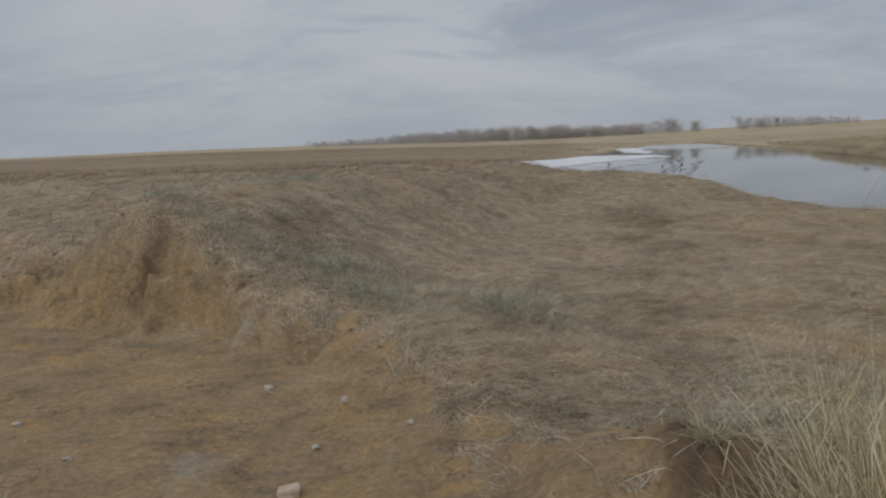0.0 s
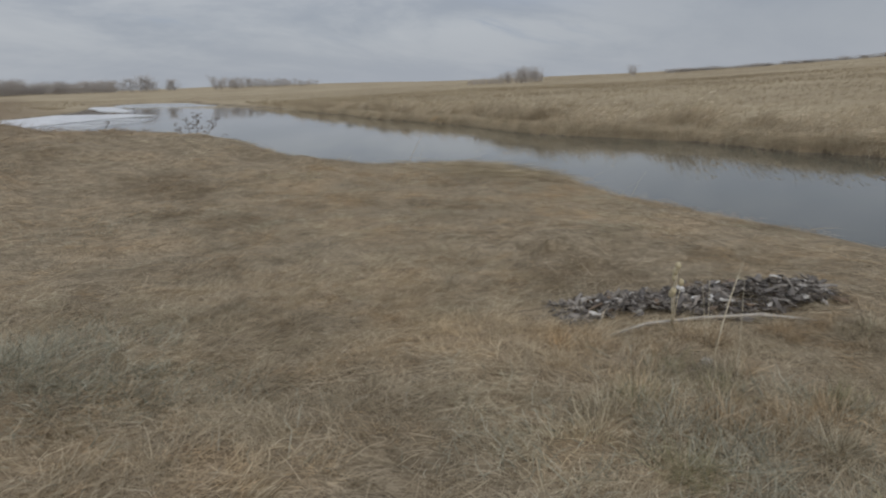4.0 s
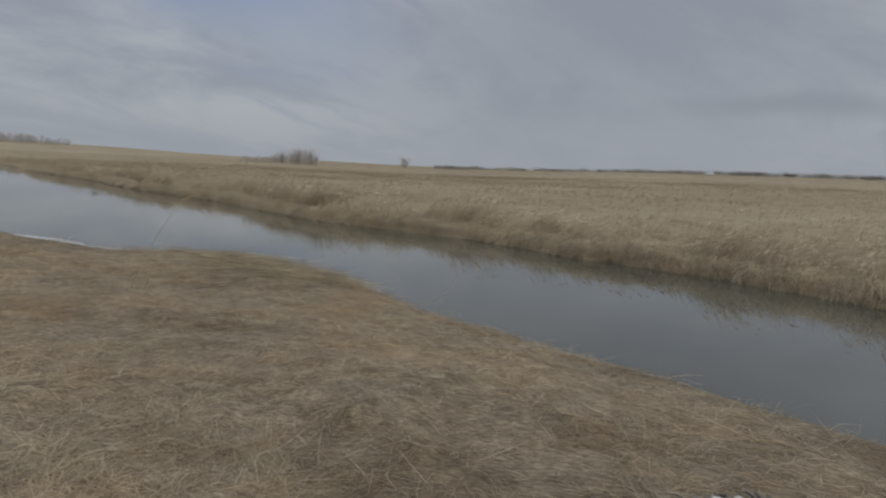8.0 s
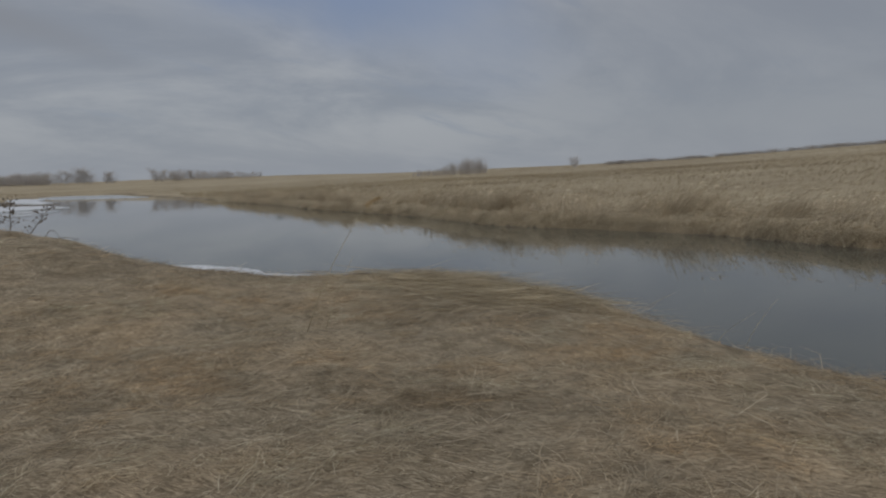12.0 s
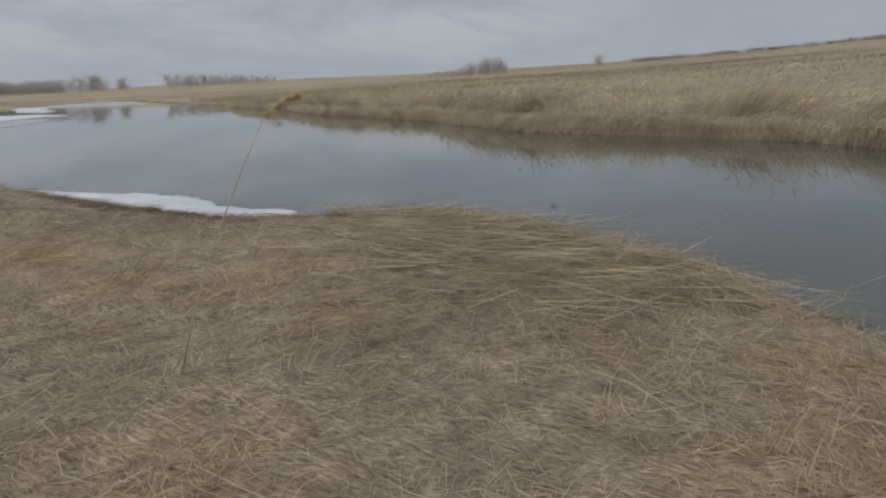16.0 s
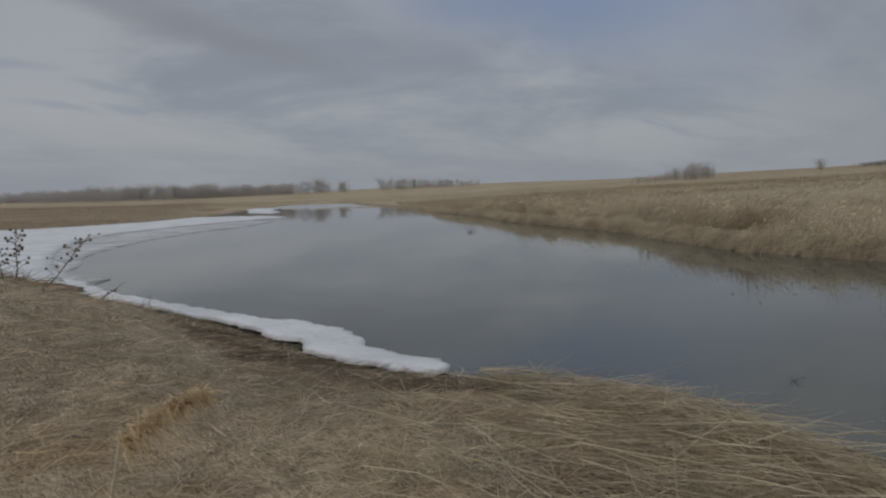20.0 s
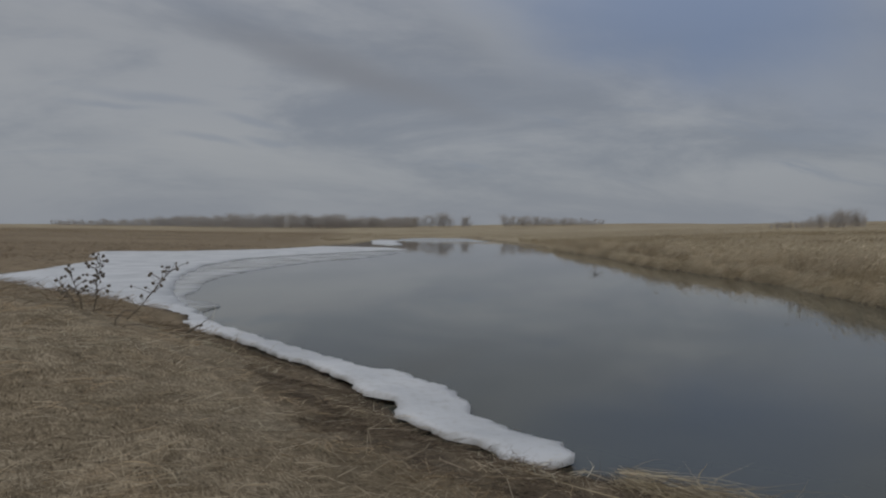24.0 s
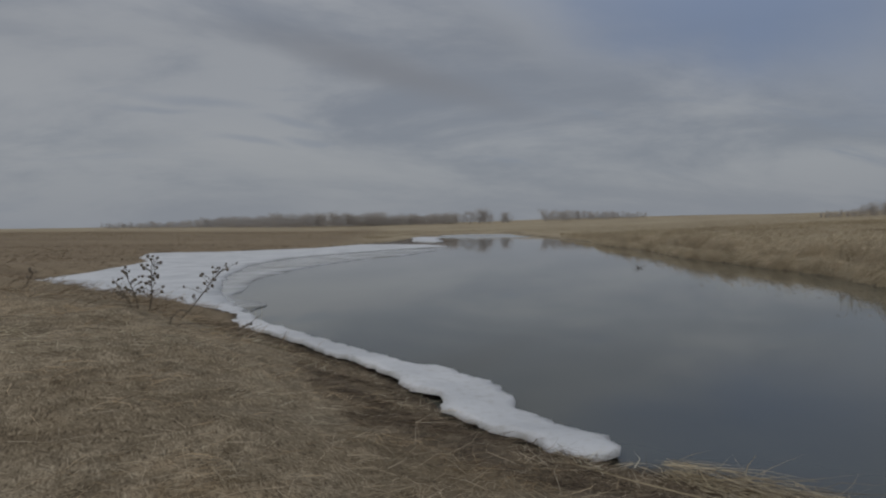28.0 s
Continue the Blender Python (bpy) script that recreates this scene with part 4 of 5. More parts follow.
# ---- ice ----
def slab(name, outline, z, thick, mat, label, step, seed, fine=0.2, hang=0.0, ragged=0.0):
    """A raft of old ice: a ragged broken edge with a clear thickness and a softly uneven top. hang: how far it stands clear of the bank that it has melted away from."""
    p = np.array(outline, float)
    pts = []
    for a, b in zip(p, np.roll(p, -1, 0)):
        here = step if min(a[1], b[1]) < 32 else step * 4
        count = max(1, int(np.hypot(*(b - a)) / here))
        pts += [a + (b - a) * k / count for k in range(count)]
    p = np.array(pts)
    for _ in range(2):
        p = 0.2 * np.roll(p, 1, 0) + 0.6 * p + 0.2 * np.roll(p, -1, 0)
    coarse = np.stack([value_noise(p[:, 0], p[:, 1], 0.45, seed), value_noise(p[:, 0], p[:, 1], 0.45, seed + 1)], -1) - 0.5
    small = np.stack([value_noise(p[:, 0], p[:, 1], 0.13, seed + 3), value_noise(p[:, 0], p[:, 1], 0.13, seed + 4)], -1) - 0.5
    p += (0.18 * coarse + 0.11 * small) * ragged
    n = len(p)
    lo, hi = p.min(0), p.max(0)

    def grid(x0, x1, y0, y1, gap):
        gx, gy = np.meshgrid(np.arange(x0, x1, gap), np.arange(y0, y1, gap))
        q = np.stack([gx.ravel(), gy.ravel()], -1)
        return q + rng.uniform(-0.3, 0.3, q.shape) * gap

    extra = np.concatenate([grid(max(lo[0], 5.2), hi[0], lo[1], 30, fine), grid(lo[0], hi[0], max(30, lo[1]), hi[1], max(0.9, 3 * fine))])
    every = [Vector(q) for q in p] + [Vector(q) for q in extra]
    vs, _, fs, *_ = geometry.delaunay_2d_cdt(every, [], [list(range(n))], 1, 1e-4)
    bm = bmesh.new()
    q = np.array([(v.x, v.y) for v in vs])
    rim_far = np.array([np.min(np.hypot(p[:, 0] - a, p[:, 1] - b)) for a, b in q])
    lift = hang * smooth(-0.55, 0.05, shore_distance(q[:, 0], q[:, 1])[0]) * smooth(31, 25, q[:, 1])
    uneven = 0.85 + 0.3 * value_noise(q[:, 0], q[:, 1], 0.7, seed + 2) + 0.16 * (value_noise(q[:, 0], q[:, 1], 0.16, seed + 5) - 0.5)
    body = lift + thick * uneven * (0.78 + 0.22 * smooth(0, 0.05, rim_far))
    top = [bm.verts.new((a, b, z + c)) for (a, b), c in zip(q, body)]
    for f in fs:
        face = bm.faces.new([top[k] for k in f])
        face.smooth = True
    bm.normal_update()
    rim = [e for e in bm.edges if len(e.link_faces) == 1]
    for v in bmesh.ops.extrude_edge_only(bm, edges=rim)["geom"]:
        if isinstance(v, bmesh.types.BMVert):
            v.co += Vector((rng.normal(0, 0.015), rng.normal(0, 0.015), 0))
            v.co.z = z - 0.03 + (hang + 0.03) * float(smooth(-0.55, 0.05, shore_distance(np.array([v.co.x]), np.array([v.co.y]))[0][0]) * smooth(31, 25, v.co.y))
    bmesh.ops.delete(bm, geom=[v for v in bm.verts if not v.link_faces], context="VERTS")
    bmesh.ops.recalc_face_normals(bm, faces=bm.faces[:])
    ob = part(name, bm, mat, None)
    return tagged(ob, label, "ice")


SHELF = [(9.53, 17.6), (9.7, 17.74), (9.74, 18.05), (9.66, 18.42), (9.45, 18.68), (9.31, 19.1), (9.33, 19.3), (9.4, 19.6), (9.38, 20.3), (9.02, 21.17), (8.35, 22.42), (7.67, 23.93),
         (7.05, 25.4), (6.5, 26.8), (5.9, 29.5), (5.0, 34.2), (4.55, 40.8), (4.75, 49.7), (6.2, 57.7), (8.3, 62.7), (11.9, 68.4), (16.5, 75.8), (21.4, 81), (21, 90), (14.3, 97), (8.7, 83), (1, 75.5),
         (-4.9, 74.8), (-3.4, 64), (-1.5, 57), (-1.7, 45.5), (-2.6, 40.5), (-1.3, 37.3), (0.6, 34.6), (2.5, 32.9), (4.2, 30.4), (5.45, 27.5), (6.38, 25.65), (7.0, 24.3), (7.6, 22.85), (7.92, 22.1), (8.22, 21.1), (8.5, 20.25),
         (8.73, 19.78), (8.6, 19.25), (8.72, 18.75), (8.95, 18.3), (9.1, 17.85), (9.25, 17.64), (9.39, 17.56)]
slab("ice_shelf", SHELF, 0.012, 0.065, ICE, "white rotten ice shelf along the grassy bank", 0.09, 81, 0.12, 0.05, 1.0)
slab("wet_ice", [(6.5, 26.6), (6.22, 28.75), (6.62, 30.05), (6.3, 30.9), (5.6, 31.6), (5.45, 33.6), (5.95, 35.6), (5.45, 36.6), (5.61, 38.4), (6.06, 41.6), (7.75, 47.5), (10.6, 55), (14.2, 60.2), (18.6, 71.5), (16.3, 75.2),
                 (11.7, 67.6), (8.1, 62), (6.0, 57), (4.5, 49.7), (4.3, 40.8), (4.75, 34.2), (5.65, 29.4), (6.25, 26.8)], 0.0, 0.022, WET_ICE,
     "thin grey waterlogged ice at the edge of the shelf", 0.3, 83, 0.4, 0.0, 1.0)
slab("ice_floe", [(24, 104), (27, 112), (30, 135), (36.5, 160), (33, 170), (29.5, 168), (27, 140), (23, 116)], 0.0, 0.08, ICE, "small white floe at the far end of the pond", 0.5, 85, 0.8)
slab("far_ice", [(33, 138), (38, 134), (45, 137), (50.5, 143), (56, 172), (66, 212), (60, 228), (50, 215), (41, 190), (36, 160)], 0.0, 0.03, WET_ICE, "pale grey ice sheet spanning the far end of the pond", 1.0, 87, 1.3)


# ---- trees ----
def bare_tree(height, wide, seed, shrub=False):
    """A leafless tree: a tapered trunk, limbs, and a crown of fine twigs with gaps."""
    r = random.Random(seed)
    root = new("shrub" if shrub else "tree")
    wood = bmesh.new()
    tips = []

    def tube(a, b, ra, rb):
        axis = (b - a).normalized()
        u = axis.orthogonal().normalized()
        v = axis.cross(u)
        rings = [[wood.verts.new(c + (u * math.cos(q) + v * math.sin(q)) * rad) for q in (0, 1.26, 2.51, 3.77, 5.03)] for c, rad in ((a, ra), (b, rb))]
        for k in range(5):
            wood.faces.new((rings[0][k], rings[0][(k + 1) % 5], rings[1][(k + 1) % 5], rings[1][k]))

    def grow(at, way, long, rad, level):
        steps = 5 if level == 0 else 3
        for k in range(steps):
            to = at + way * long / steps
            tube(at, to, rad, rad * 0.8)
            at, rad = to, rad * 0.8
            way = (way + Vector((r.gauss(0, 0.1), r.gauss(0, 0.1), 0.04))).normalized()
            if level < 2:
                for _ in range(3):
                    turn = r.uniform(0, 6.28)
                    side = Vector((math.cos(turn) * wide, math.sin(turn) * wide, r.uniform(0.5, 1.0))).normalized()
                    grow(at, side, height * (0.30 if level == 0 else 0.15) * r.uniform(0.7, 1.2), rad * 0.45, level + 1)
            if level:
                tips.append((at.copy(), way.copy()))

    if shrub:
        for _ in range(8):
            grow(Vector((r.gauss(0, 0.3), r.gauss(0, 0.3), -0.1)), Vector((r.gauss(0, 0.35), r.gauss(0, 0.35), 1)).normalized(), height * 0.6, height * 0.012, 1)
    else:
        grow(Vector((0, 0, -0.3)), Vector((r.gauss(0, 0.05), r.gauss(0, 0.05), 1)), height * 0.78, height * 0.014, 0)
    part("trunk", wood, HAZED_BARK, root)
    base, heads, lens, lifts = [], [], [], []
    for at, way in tips:
        for _ in range(5):
            base.append(at + Vector((r.gauss(0, 1), r.gauss(0, 1), r.gauss(0, 1))) * height * 0.05)
            heads.append(math.atan2(way.y, way.x) + r.gauss(0, 1.0))
            lens.append(height * r.uniform(0.05, 0.15))
            lifts.append(min(0.98, max(-0.1, r.gauss(0.65, 0.3))))
    n = len(base)
    strands("crown", np.array([tuple(b) for b in base]), np.array(heads), np.array(lens), np.full(n, height * 0.0034), np.array(lifts), np.zeros(n), HAZED_BARK, "", root,
            twist=np.array([r.uniform(-1.5, 1.5) for _ in range(n)]))
    return root


def on_land(x, y):
    return float(land(np.array([x]), np.array([y]))[0][0])


def woods():
    r = random.Random(5)
    kinds = [bare_tree(9, 1.0, 31), bare_tree(9, 0.7, 32), bare_tree(9, 1.3, 33), bare_tree(9, 0.5, 34)]
    bush = bare_tree(4.5, 1.2, 35, True)
    spots = []

    def at(az, far, tall, kind):
        spots.append((5 + far * math.sin(radians(az)), 8 + far * math.cos(radians(az)), tall, kind))

    for k in range(110):          # the long dark belt
        az = -14 + 20.5 * (k + r.uniform(-0.5, 0.5)) / 110
        at(az, r.uniform(580, 640), r.uniform(8.5, 12.0) * (0.35 + 0.75 * smooth(-16, 2, az)), r.choice((0, 2)))
    for k in range(64):
        at(5.3 + 7.0 * (k + r.uniform(-0.6, 0.6)) / 64, r.uniform(620, 680), r.uniform(7.5, 10.5), r.choice((0, 2)))
    for az, tall, kind in ((12.3, 10, 0), (12.8, 11, 2), (13.4, 11, 0), (14.1, 13, 0), (14.5, 12.5, 2), (14.9, 10, 2), (16.0, 9.5, 0), (16.35, 9, 0), (19.3, 10.5, 0), (19.7, 9.5, 0)):
        at(az, 600, tall, kind)
    for k in range(30):
        at(20.0 + 7.0 * k / 30, r.uniform(600, 640), r.uniform(7, 10) * (1 - 0.45 * k / 30), r.choice((0, 1, 2)))
    for k in range(150):          # the low belt on the hill
        az = 58 + 42 * (k + r.uniform(-2.5, 2.5)) / 150
        at(az, r.uniform(310, 330), 0.5 * (r.uniform(2.6, 4.6) + 1.0 * smooth(62, 85, az)), 4)
    for k in range(14):
        at(54 + 3.2 * k / 13, r.uniform(310, 330), r.uniform(1.8, 2.8), 4)
    for k, ob in enumerate(kinds):
        x, y, tall, _ = spots[k]
        ob.matrix_basis = pose(x, y, on_land(x, y)) @ Matrix.Scale(tall / 9.0, 4)
        tagged(ob, "leafless grey-brown tree on the skyline", "tree", "trees on the skyline")
    for x, y, tall, kind in spots[4:]:
        low = kind == 4
        ob = copy_thing(bush if low else kinds[kind], Matrix())
        if low:
            size = tall / 4.5
            ob.matrix_basis = pose(x, y, on_land(x, y) - 0.15, 0, 0, r.uniform(0, 360)) @ Matrix.Diagonal((size * r.uniform(3.5, 6.0), size * r.uniform(3.5, 6.0), size, 1))
            tagged(ob, "low bare bush in a far belt on the hill", "shrub", "bushes in the far belt")
            continue
        broad = tall / 9.0 * (r.uniform(1.3, 1.9) if kind in (0, 2) else 1.0)
        ob.matrix_basis = pose(x, y, on_land(x, y) - 0.1 * tall, 0, 0, r.uniform(0, 360)) @ Matrix.Diagonal((broad, broad, tall / 9.0, 1))
    for k in range(28):          # the thicket of shrubs on the slope
        az = 38.7 + 5.7 * (k + r.uniform(-0.5, 0.5)) / 27
        far = r.uniform(278, 296)
        x, y = 5 + far * math.sin(radians(az)), 8 + far * math.cos(radians(az))
        tall = 0.95 * (3.6 + 4.4 * smooth(40.0, 43.4, az)) * r.uniform(0.65, 1.15) * (1 if az < 44.0 else 0.7)
        ob = copy_thing(bush, Matrix())
        ob.matrix_basis = pose(x, y, on_land(x, y), 0, 0, r.uniform(0, 360)) @ Matrix.Scale(tall / 4.5, 4)
        tagged(ob, "bare brown shrub in a thicket on the slope", "shrub", "shrubs in the thicket")
    x, y = 5 + 290 * math.sin(radians(51.4)), 8 + 290 * math.cos(radians(51.4))
    bush.matrix_basis = pose(x, y, on_land(x, y) - 0.2) @ Matrix.Diagonal((2.0, 2.0, 1.3, 1))
    tagged(bush, "lone bare bush on the grassy slope", "shrub")


woods()


# ---- things on the bank ----
def pipe(name, points, radii, mat, parent=None, sides=6):
    """A bent tapering stem through the points."""
    bm = bmesh.new()
    rings = []
    pts = [Vector(q) for q in points]
    for k, q in enumerate(pts):
        way = (pts[min(k + 1, len(pts) - 1)] - pts[max(k - 1, 0)]).normalized()
        u = way.orthogonal().normalized()
        v = way.cross(u)
        rings.append([bm.verts.new(q + (u * math.cos(6.283 * j / sides) + v * math.sin(6.283 * j / sides)) * radii[k]) for j in range(sides)])
    for a, b in zip(rings, rings[1:]):
        for j in range(sides):
            bm.faces.new((a[j], a[(j + 1) % sides], b[(j + 1) % sides], b[j]))
    bm.faces.new(rings[0][::-1])
    bm.faces.new(rings[-1])
    for f in bm.faces:
        f.smooth = True
    return part(name, bm, mat, parent)


PALE_TUSSOCK = blades("arching_pale_grass", ((0.0, (0.22, 0.20, 0.12)), (0.35, (0.42, 0.38, 0.24)), (0.7, (0.58, 0.53, 0.36)), (1.0, (0.72, 0.67, 0.50))), 3.0)


def tussock(x, y, size, count, mat, label, lean=0.0, stiff=0.0):
    root = new("grass_tussock")
    root.location = (x, y, on_land(x, y) - 0.02)
    q, a = rng.uniform(0, size * 0.32, count), rng.uniform(0, 6.283, count)
    if stiff:
        a = rng.uniform(-1.75, 1.9, count)
    base = np.stack([q * np.cos(a), q * np.sin(a), np.zeros(count)], -1)
    strands("tuft", base, a + rng.normal(lean, 0.5, count), rng.uniform(0.35, 1.1, count) * size, rng.uniform(0.0022, 0.0048, count) * (1 + 0.8 * stiff),
            np.clip(rng.normal(0.82 + 0.12 * stiff, 0.16 - 0.06 * stiff, count), 0.2, 0.99), rng.uniform(0.1, 0.75, count) * (1 - 0.25 * stiff), mat, "", root, twist=rng.normal(0, 0.6, count))
    return tagged(root, label, "grass")


for x, y, size in ((1.0, 2.0, 0.75), (1.07, 1.85, 0.95), (1.16, 2.12, 1.05), (1.26, 1.98, 1.15), (1.2, 1.78, 1.05)):
    tussock(x, y, size, 680, PALE_TUSSOCK, "tall arching half-green grass tussock on the mound", stiff=0.6)
for x, y, size in ((1.35, 2.75, 0.26), (1.0, 3.1, 0.2), (1.5, 3.3, 0.24), (1.1, 3.6, 0.2), (1.9, 3.5, 0.26), (1.2, 2.4, 0.3), (2.2, 3.0, 0.3), (1.9, 4.1, 0.26), (2.5, 3.6, 0.28), (0.95, 2.7, 0.22)):
    tagged(tussock(x, y, size, 260, GREENISH, "pale dry grass tussock on the mound"), group="tussocks on the mound")
for x, y, size in ((-2.65, 3.45, 0.26), (-2.9, 3.7, 0.22), (-2.5, 3.2, 0.24), (-0.9, 8.3, 0.26), (-2.6, 9.2, 0.3), (-3.3, 9.7, 0.34), (0.2, 7.4, 0.24), (-4.4, 10.6, 0.3), (2.9, 4.6, 0.3), (3.4, 4.3, 0.34)):
    tagged(tussock(x, y, size, 220, STRAW, "small dry grass tussock beside the hollow"), group="tussocks by the hollow")


def rock(name, x, y, size, mat, label, category, seed, group="", sink=0.25, flat=0.7):
    r = random.Random(seed)
    bm = bmesh.new()
    bmesh.ops.create_icosphere(bm, subdivisions=2, radius=1)
    for v in bm.verts:
        bump = 0.7 + 0.7 * noise.noise(v.co * 1.5 + Vector((seed, 0, 0))) + 0.25 * r.random()
        v.co = Vector((max(-0.8, min(0.8, v.co.x * bump)), max(-0.75, min(0.75, v.co.y * bump)), max(-0.7, min(0.7, v.co.z * bump)) * flat)) * size
    ob = part(name, bm, mat, None)
    ob.matrix_basis = pose(x, y, on_land(x, y) + size * flat * (0.6 - sink), 0, 0, r.uniform(0, 360))
    return tagged(ob, label, category, group)


CLOD = plain("dry_clay_clod", (0.17, 0.12, 0.072), (0.31, 0.22, 0.13), 11.0, bump=0.8)
DARK_CLOD = plain("dark_topsoil_clod", (0.09, 0.065, 0.045), (0.22, 0.165, 0.11), 11.0, bump=0.8)
BRICK = plain("broken_brick", (0.36, 0.27, 0.20), (0.50, 0.41, 0.32), 20.0)
for k, (x, y, size) in enumerate(((-1.71, 5.4, 0.045), (-1.0, 4.9, 0.04), (-1.07, 4.24, 0.035), (-0.47, 4.29, 0.03), (-3.33, 4.72, 0.04), (3.67, 5.17, 0.045), (-2.6, 4.1, 0.03))):
    rock("stone", x, y, size, STONE, "small pale stone lying on the clay", "stone", 100 + k, "stones on the clay")
rr = random.Random(9)
for k in range(36):
    x, y = rr.gauss(0.55, 0.25), rr.gauss(3.1, 0.6)
    if -0.4 < x < 1.1:
        dark = x > 0.6
        rock("clay_clod", x, y, rr.uniform(0.01, 0.026), DARK_CLOD if dark else CLOD, "crumbling cracked lump of dry clay below the mound", "clod", 200 + k, "clods below the mound", 0.55, 0.5)
for k in range(48):
    x = rr.uniform(-7.0, 0.2)
    y = 7.15 - 0.62 * min(x + 1.6, 0) - 1.5 * max(x + 1.5, 0) + rr.gauss(-0.25, 0.3)
    rock("clay_clod", x, y, rr.uniform(0.012, 0.05), CLOD, "orange clay lump fallen at the foot of the scarp", "clod", 300 + k, "clods at the foot of the scarp", 0.55, 0.5)


def brick_bit(x, y):
    bm = bmesh.new()
    bmesh.ops.create_cube(bm, size=1)
    for v in bm.verts:
        v.co = Vector((v.co.x * 0.12, v.co.y * 0.085, v.co.z * 0.05)) + Vector((rr.gauss(0, 0.006), rr.gauss(0, 0.006), rr.gauss(0, 0.004)))
    bmesh.ops.bevel(bm, geom=bm.edges[:], offset=0.008, segments=2, affect="EDGES")
    ob = part("brick_fragment", bm, BRICK, None)
    ob.matrix_basis = pose(x, y, on_land(x, y) + 0.018, 4, -3, 15)
    return tagged(ob, "pale broken piece of brick pressed into the clay", "brick")


brick_bit(-1.1, 3.69)


FINE_SCRAP = blades("splintered_bark", ((0.0, (0.07, 0.064, 0.058)), (0.5, (0.17, 0.156, 0.142)), (0.9, (0.30, 0.28, 0.255)), (1.0, (0.48, 0.45, 0.42))), 4.0)


def bark_heap():
    """The heap of weathered bark and wood scraps in the grass."""
    root = new("bark_heap")
    root.location = (4.6, 6.2, on_land(4.6, 6.2))
    r = random.Random(12)
    pale, grey, dark = plain("pale_bark", (0.30, 0.28, 0.255), (0.48, 0.455, 0.42), 12.0), SCRAP, plain("dark_bark", (0.09, 0.082, 0.074), (0.20, 0.18, 0.165), 12.0)
    rusty = plain("brown_bark", (0.12, 0.085, 0.06), (0.27, 0.20, 0.14), 12.0)
    bleached = plain("bleached_wood", (0.46, 0.44, 0.41), (0.66, 0.64, 0.60), 12.0)
    shapes = []
    for mat in (bleached, pale, grey, grey, grey, dark, dark, dark, rusty):
        for _ in range(3):
            bm = bmesh.new()
            long, wide, curl = r.uniform(0.06, 0.17), r.uniform(0.028, 0.065), r.uniform(0.3, 1.4)
            top, low = [], []
            for i in range(6):
                f = i / 5 - 0.5
                half = 0.5 * wide * (1 - 1.3 * abs(f) ** 2.2) * r.uniform(0.7, 1.15)
                slide = r.gauss(0, 0.008)
                for j in range(4):
                    a = (j / 3 - 0.5) * 2
                    spot = Vector((f * long + r.gauss(0, 0.004), a * half + slide, -0.5 * curl * half * a * a + 0.05 * long * math.sin(4 * f + curl) + r.gauss(0, 0.0015)))
                    top.append(bm.verts.new(spot))
                    low.append(bm.verts.new(spot - Vector((0, 0, 0.007))))
            for i in range(5):
                for j in range(3):
                    q = [i * 4 + j, (i + 1) * 4 + j, (i + 1) * 4 + j + 1, i * 4 + j + 1]
                    bm.faces.new([top[c] for c in q])
                    bm.faces.new([low[c] for c in q[::-1]])
            ring = [j for j in range(4)] + [i * 4 + 3 for i in range(1, 6)] + [20 + j for j in (2, 1, 0)] + [i * 4 for i in (4, 3, 2, 1)]
            for a, b in zip(ring, ring[1:] + ring[:1]):
                bm.faces.new((top[a], top[b], low[b], low[a]))
            bmesh.ops.recalc_face_normals(bm, faces=bm.faces[:])
            me = bpy.data.meshes.new("bark_piece")
            bm.to_mesh(me)
            bm.free()
            me.materials.append(mat)
            shapes.append(me)

    def spread(u, v):
        """From the heap's own axes to the ground; its outline is lobed and thins out."""
        return 4.7 + 0.97 * u + 0.2 * v, 5.94 - 0.54 * u + 0.3 * v

    for k in range(298):
        u = r.uniform(-1, 1)
        v = r.uniform(-1, 1) * (0.45 + 0.55 * (0.5 + 0.5 * math.sin(4.3 * u + 0.6))) * (1 if k % 7 else 1.5)
        x, y = spread(u, v)
        top = max(0.0, 1 - u * u) ** 0.4 * max(0.0, 1 - v * v) ** 0.7
        ob = new("bark_piece", r.choice(shapes))
        ob.parent = root
        z = on_land(x, y) - root.location.z + 0.02 + r.uniform(0.0, 0.17) * top * (0.75 + 0.5 * u)
        ob.matrix_basis = pose(x - root.location.x, y - root.location.y, z, r.gauss(0, 30), r.gauss(0, 22), r.uniform(0, 360))
    n = 2400
    u = rng.uniform(-1.05, 1.05, n)
    v = rng.uniform(-1.1, 1.1, n) * (0.45 + 0.55 * (0.5 + 0.5 * np.sin(4.3 * u + 0.6)))
    x, y = spread(u, v)
    top = np.maximum(0, 1 - u * u) ** 0.5 * np.maximum(0, 1 - v * v) ** 0.7
    z = land(x, y)[0] - root.location.z + 0.02 + rng.uniform(0.3, 1.0, n) * 0.14 * top * (0.8 + 0.45 * u)
    fine = strands("scrap_litter", np.stack([x - root.location.x, y - root.location.y, z], -1), rng.uniform(0, 6.283, n), rng.uniform(0.04, 0.14, n), rng.uniform(0.006, 0.022, n),
                   np.clip(rng.normal(0.02, 0.08, n), -0.25, 0.25), rng.uniform(0, 0.15, n), FINE_SCRAP, "", root, twist=rng.normal(0, 0.5, n))
    fine["kind"] = "stuff"
    return tagged(root, "low heap of weathered grey bark and wood scraps in the grass", "wood heap")


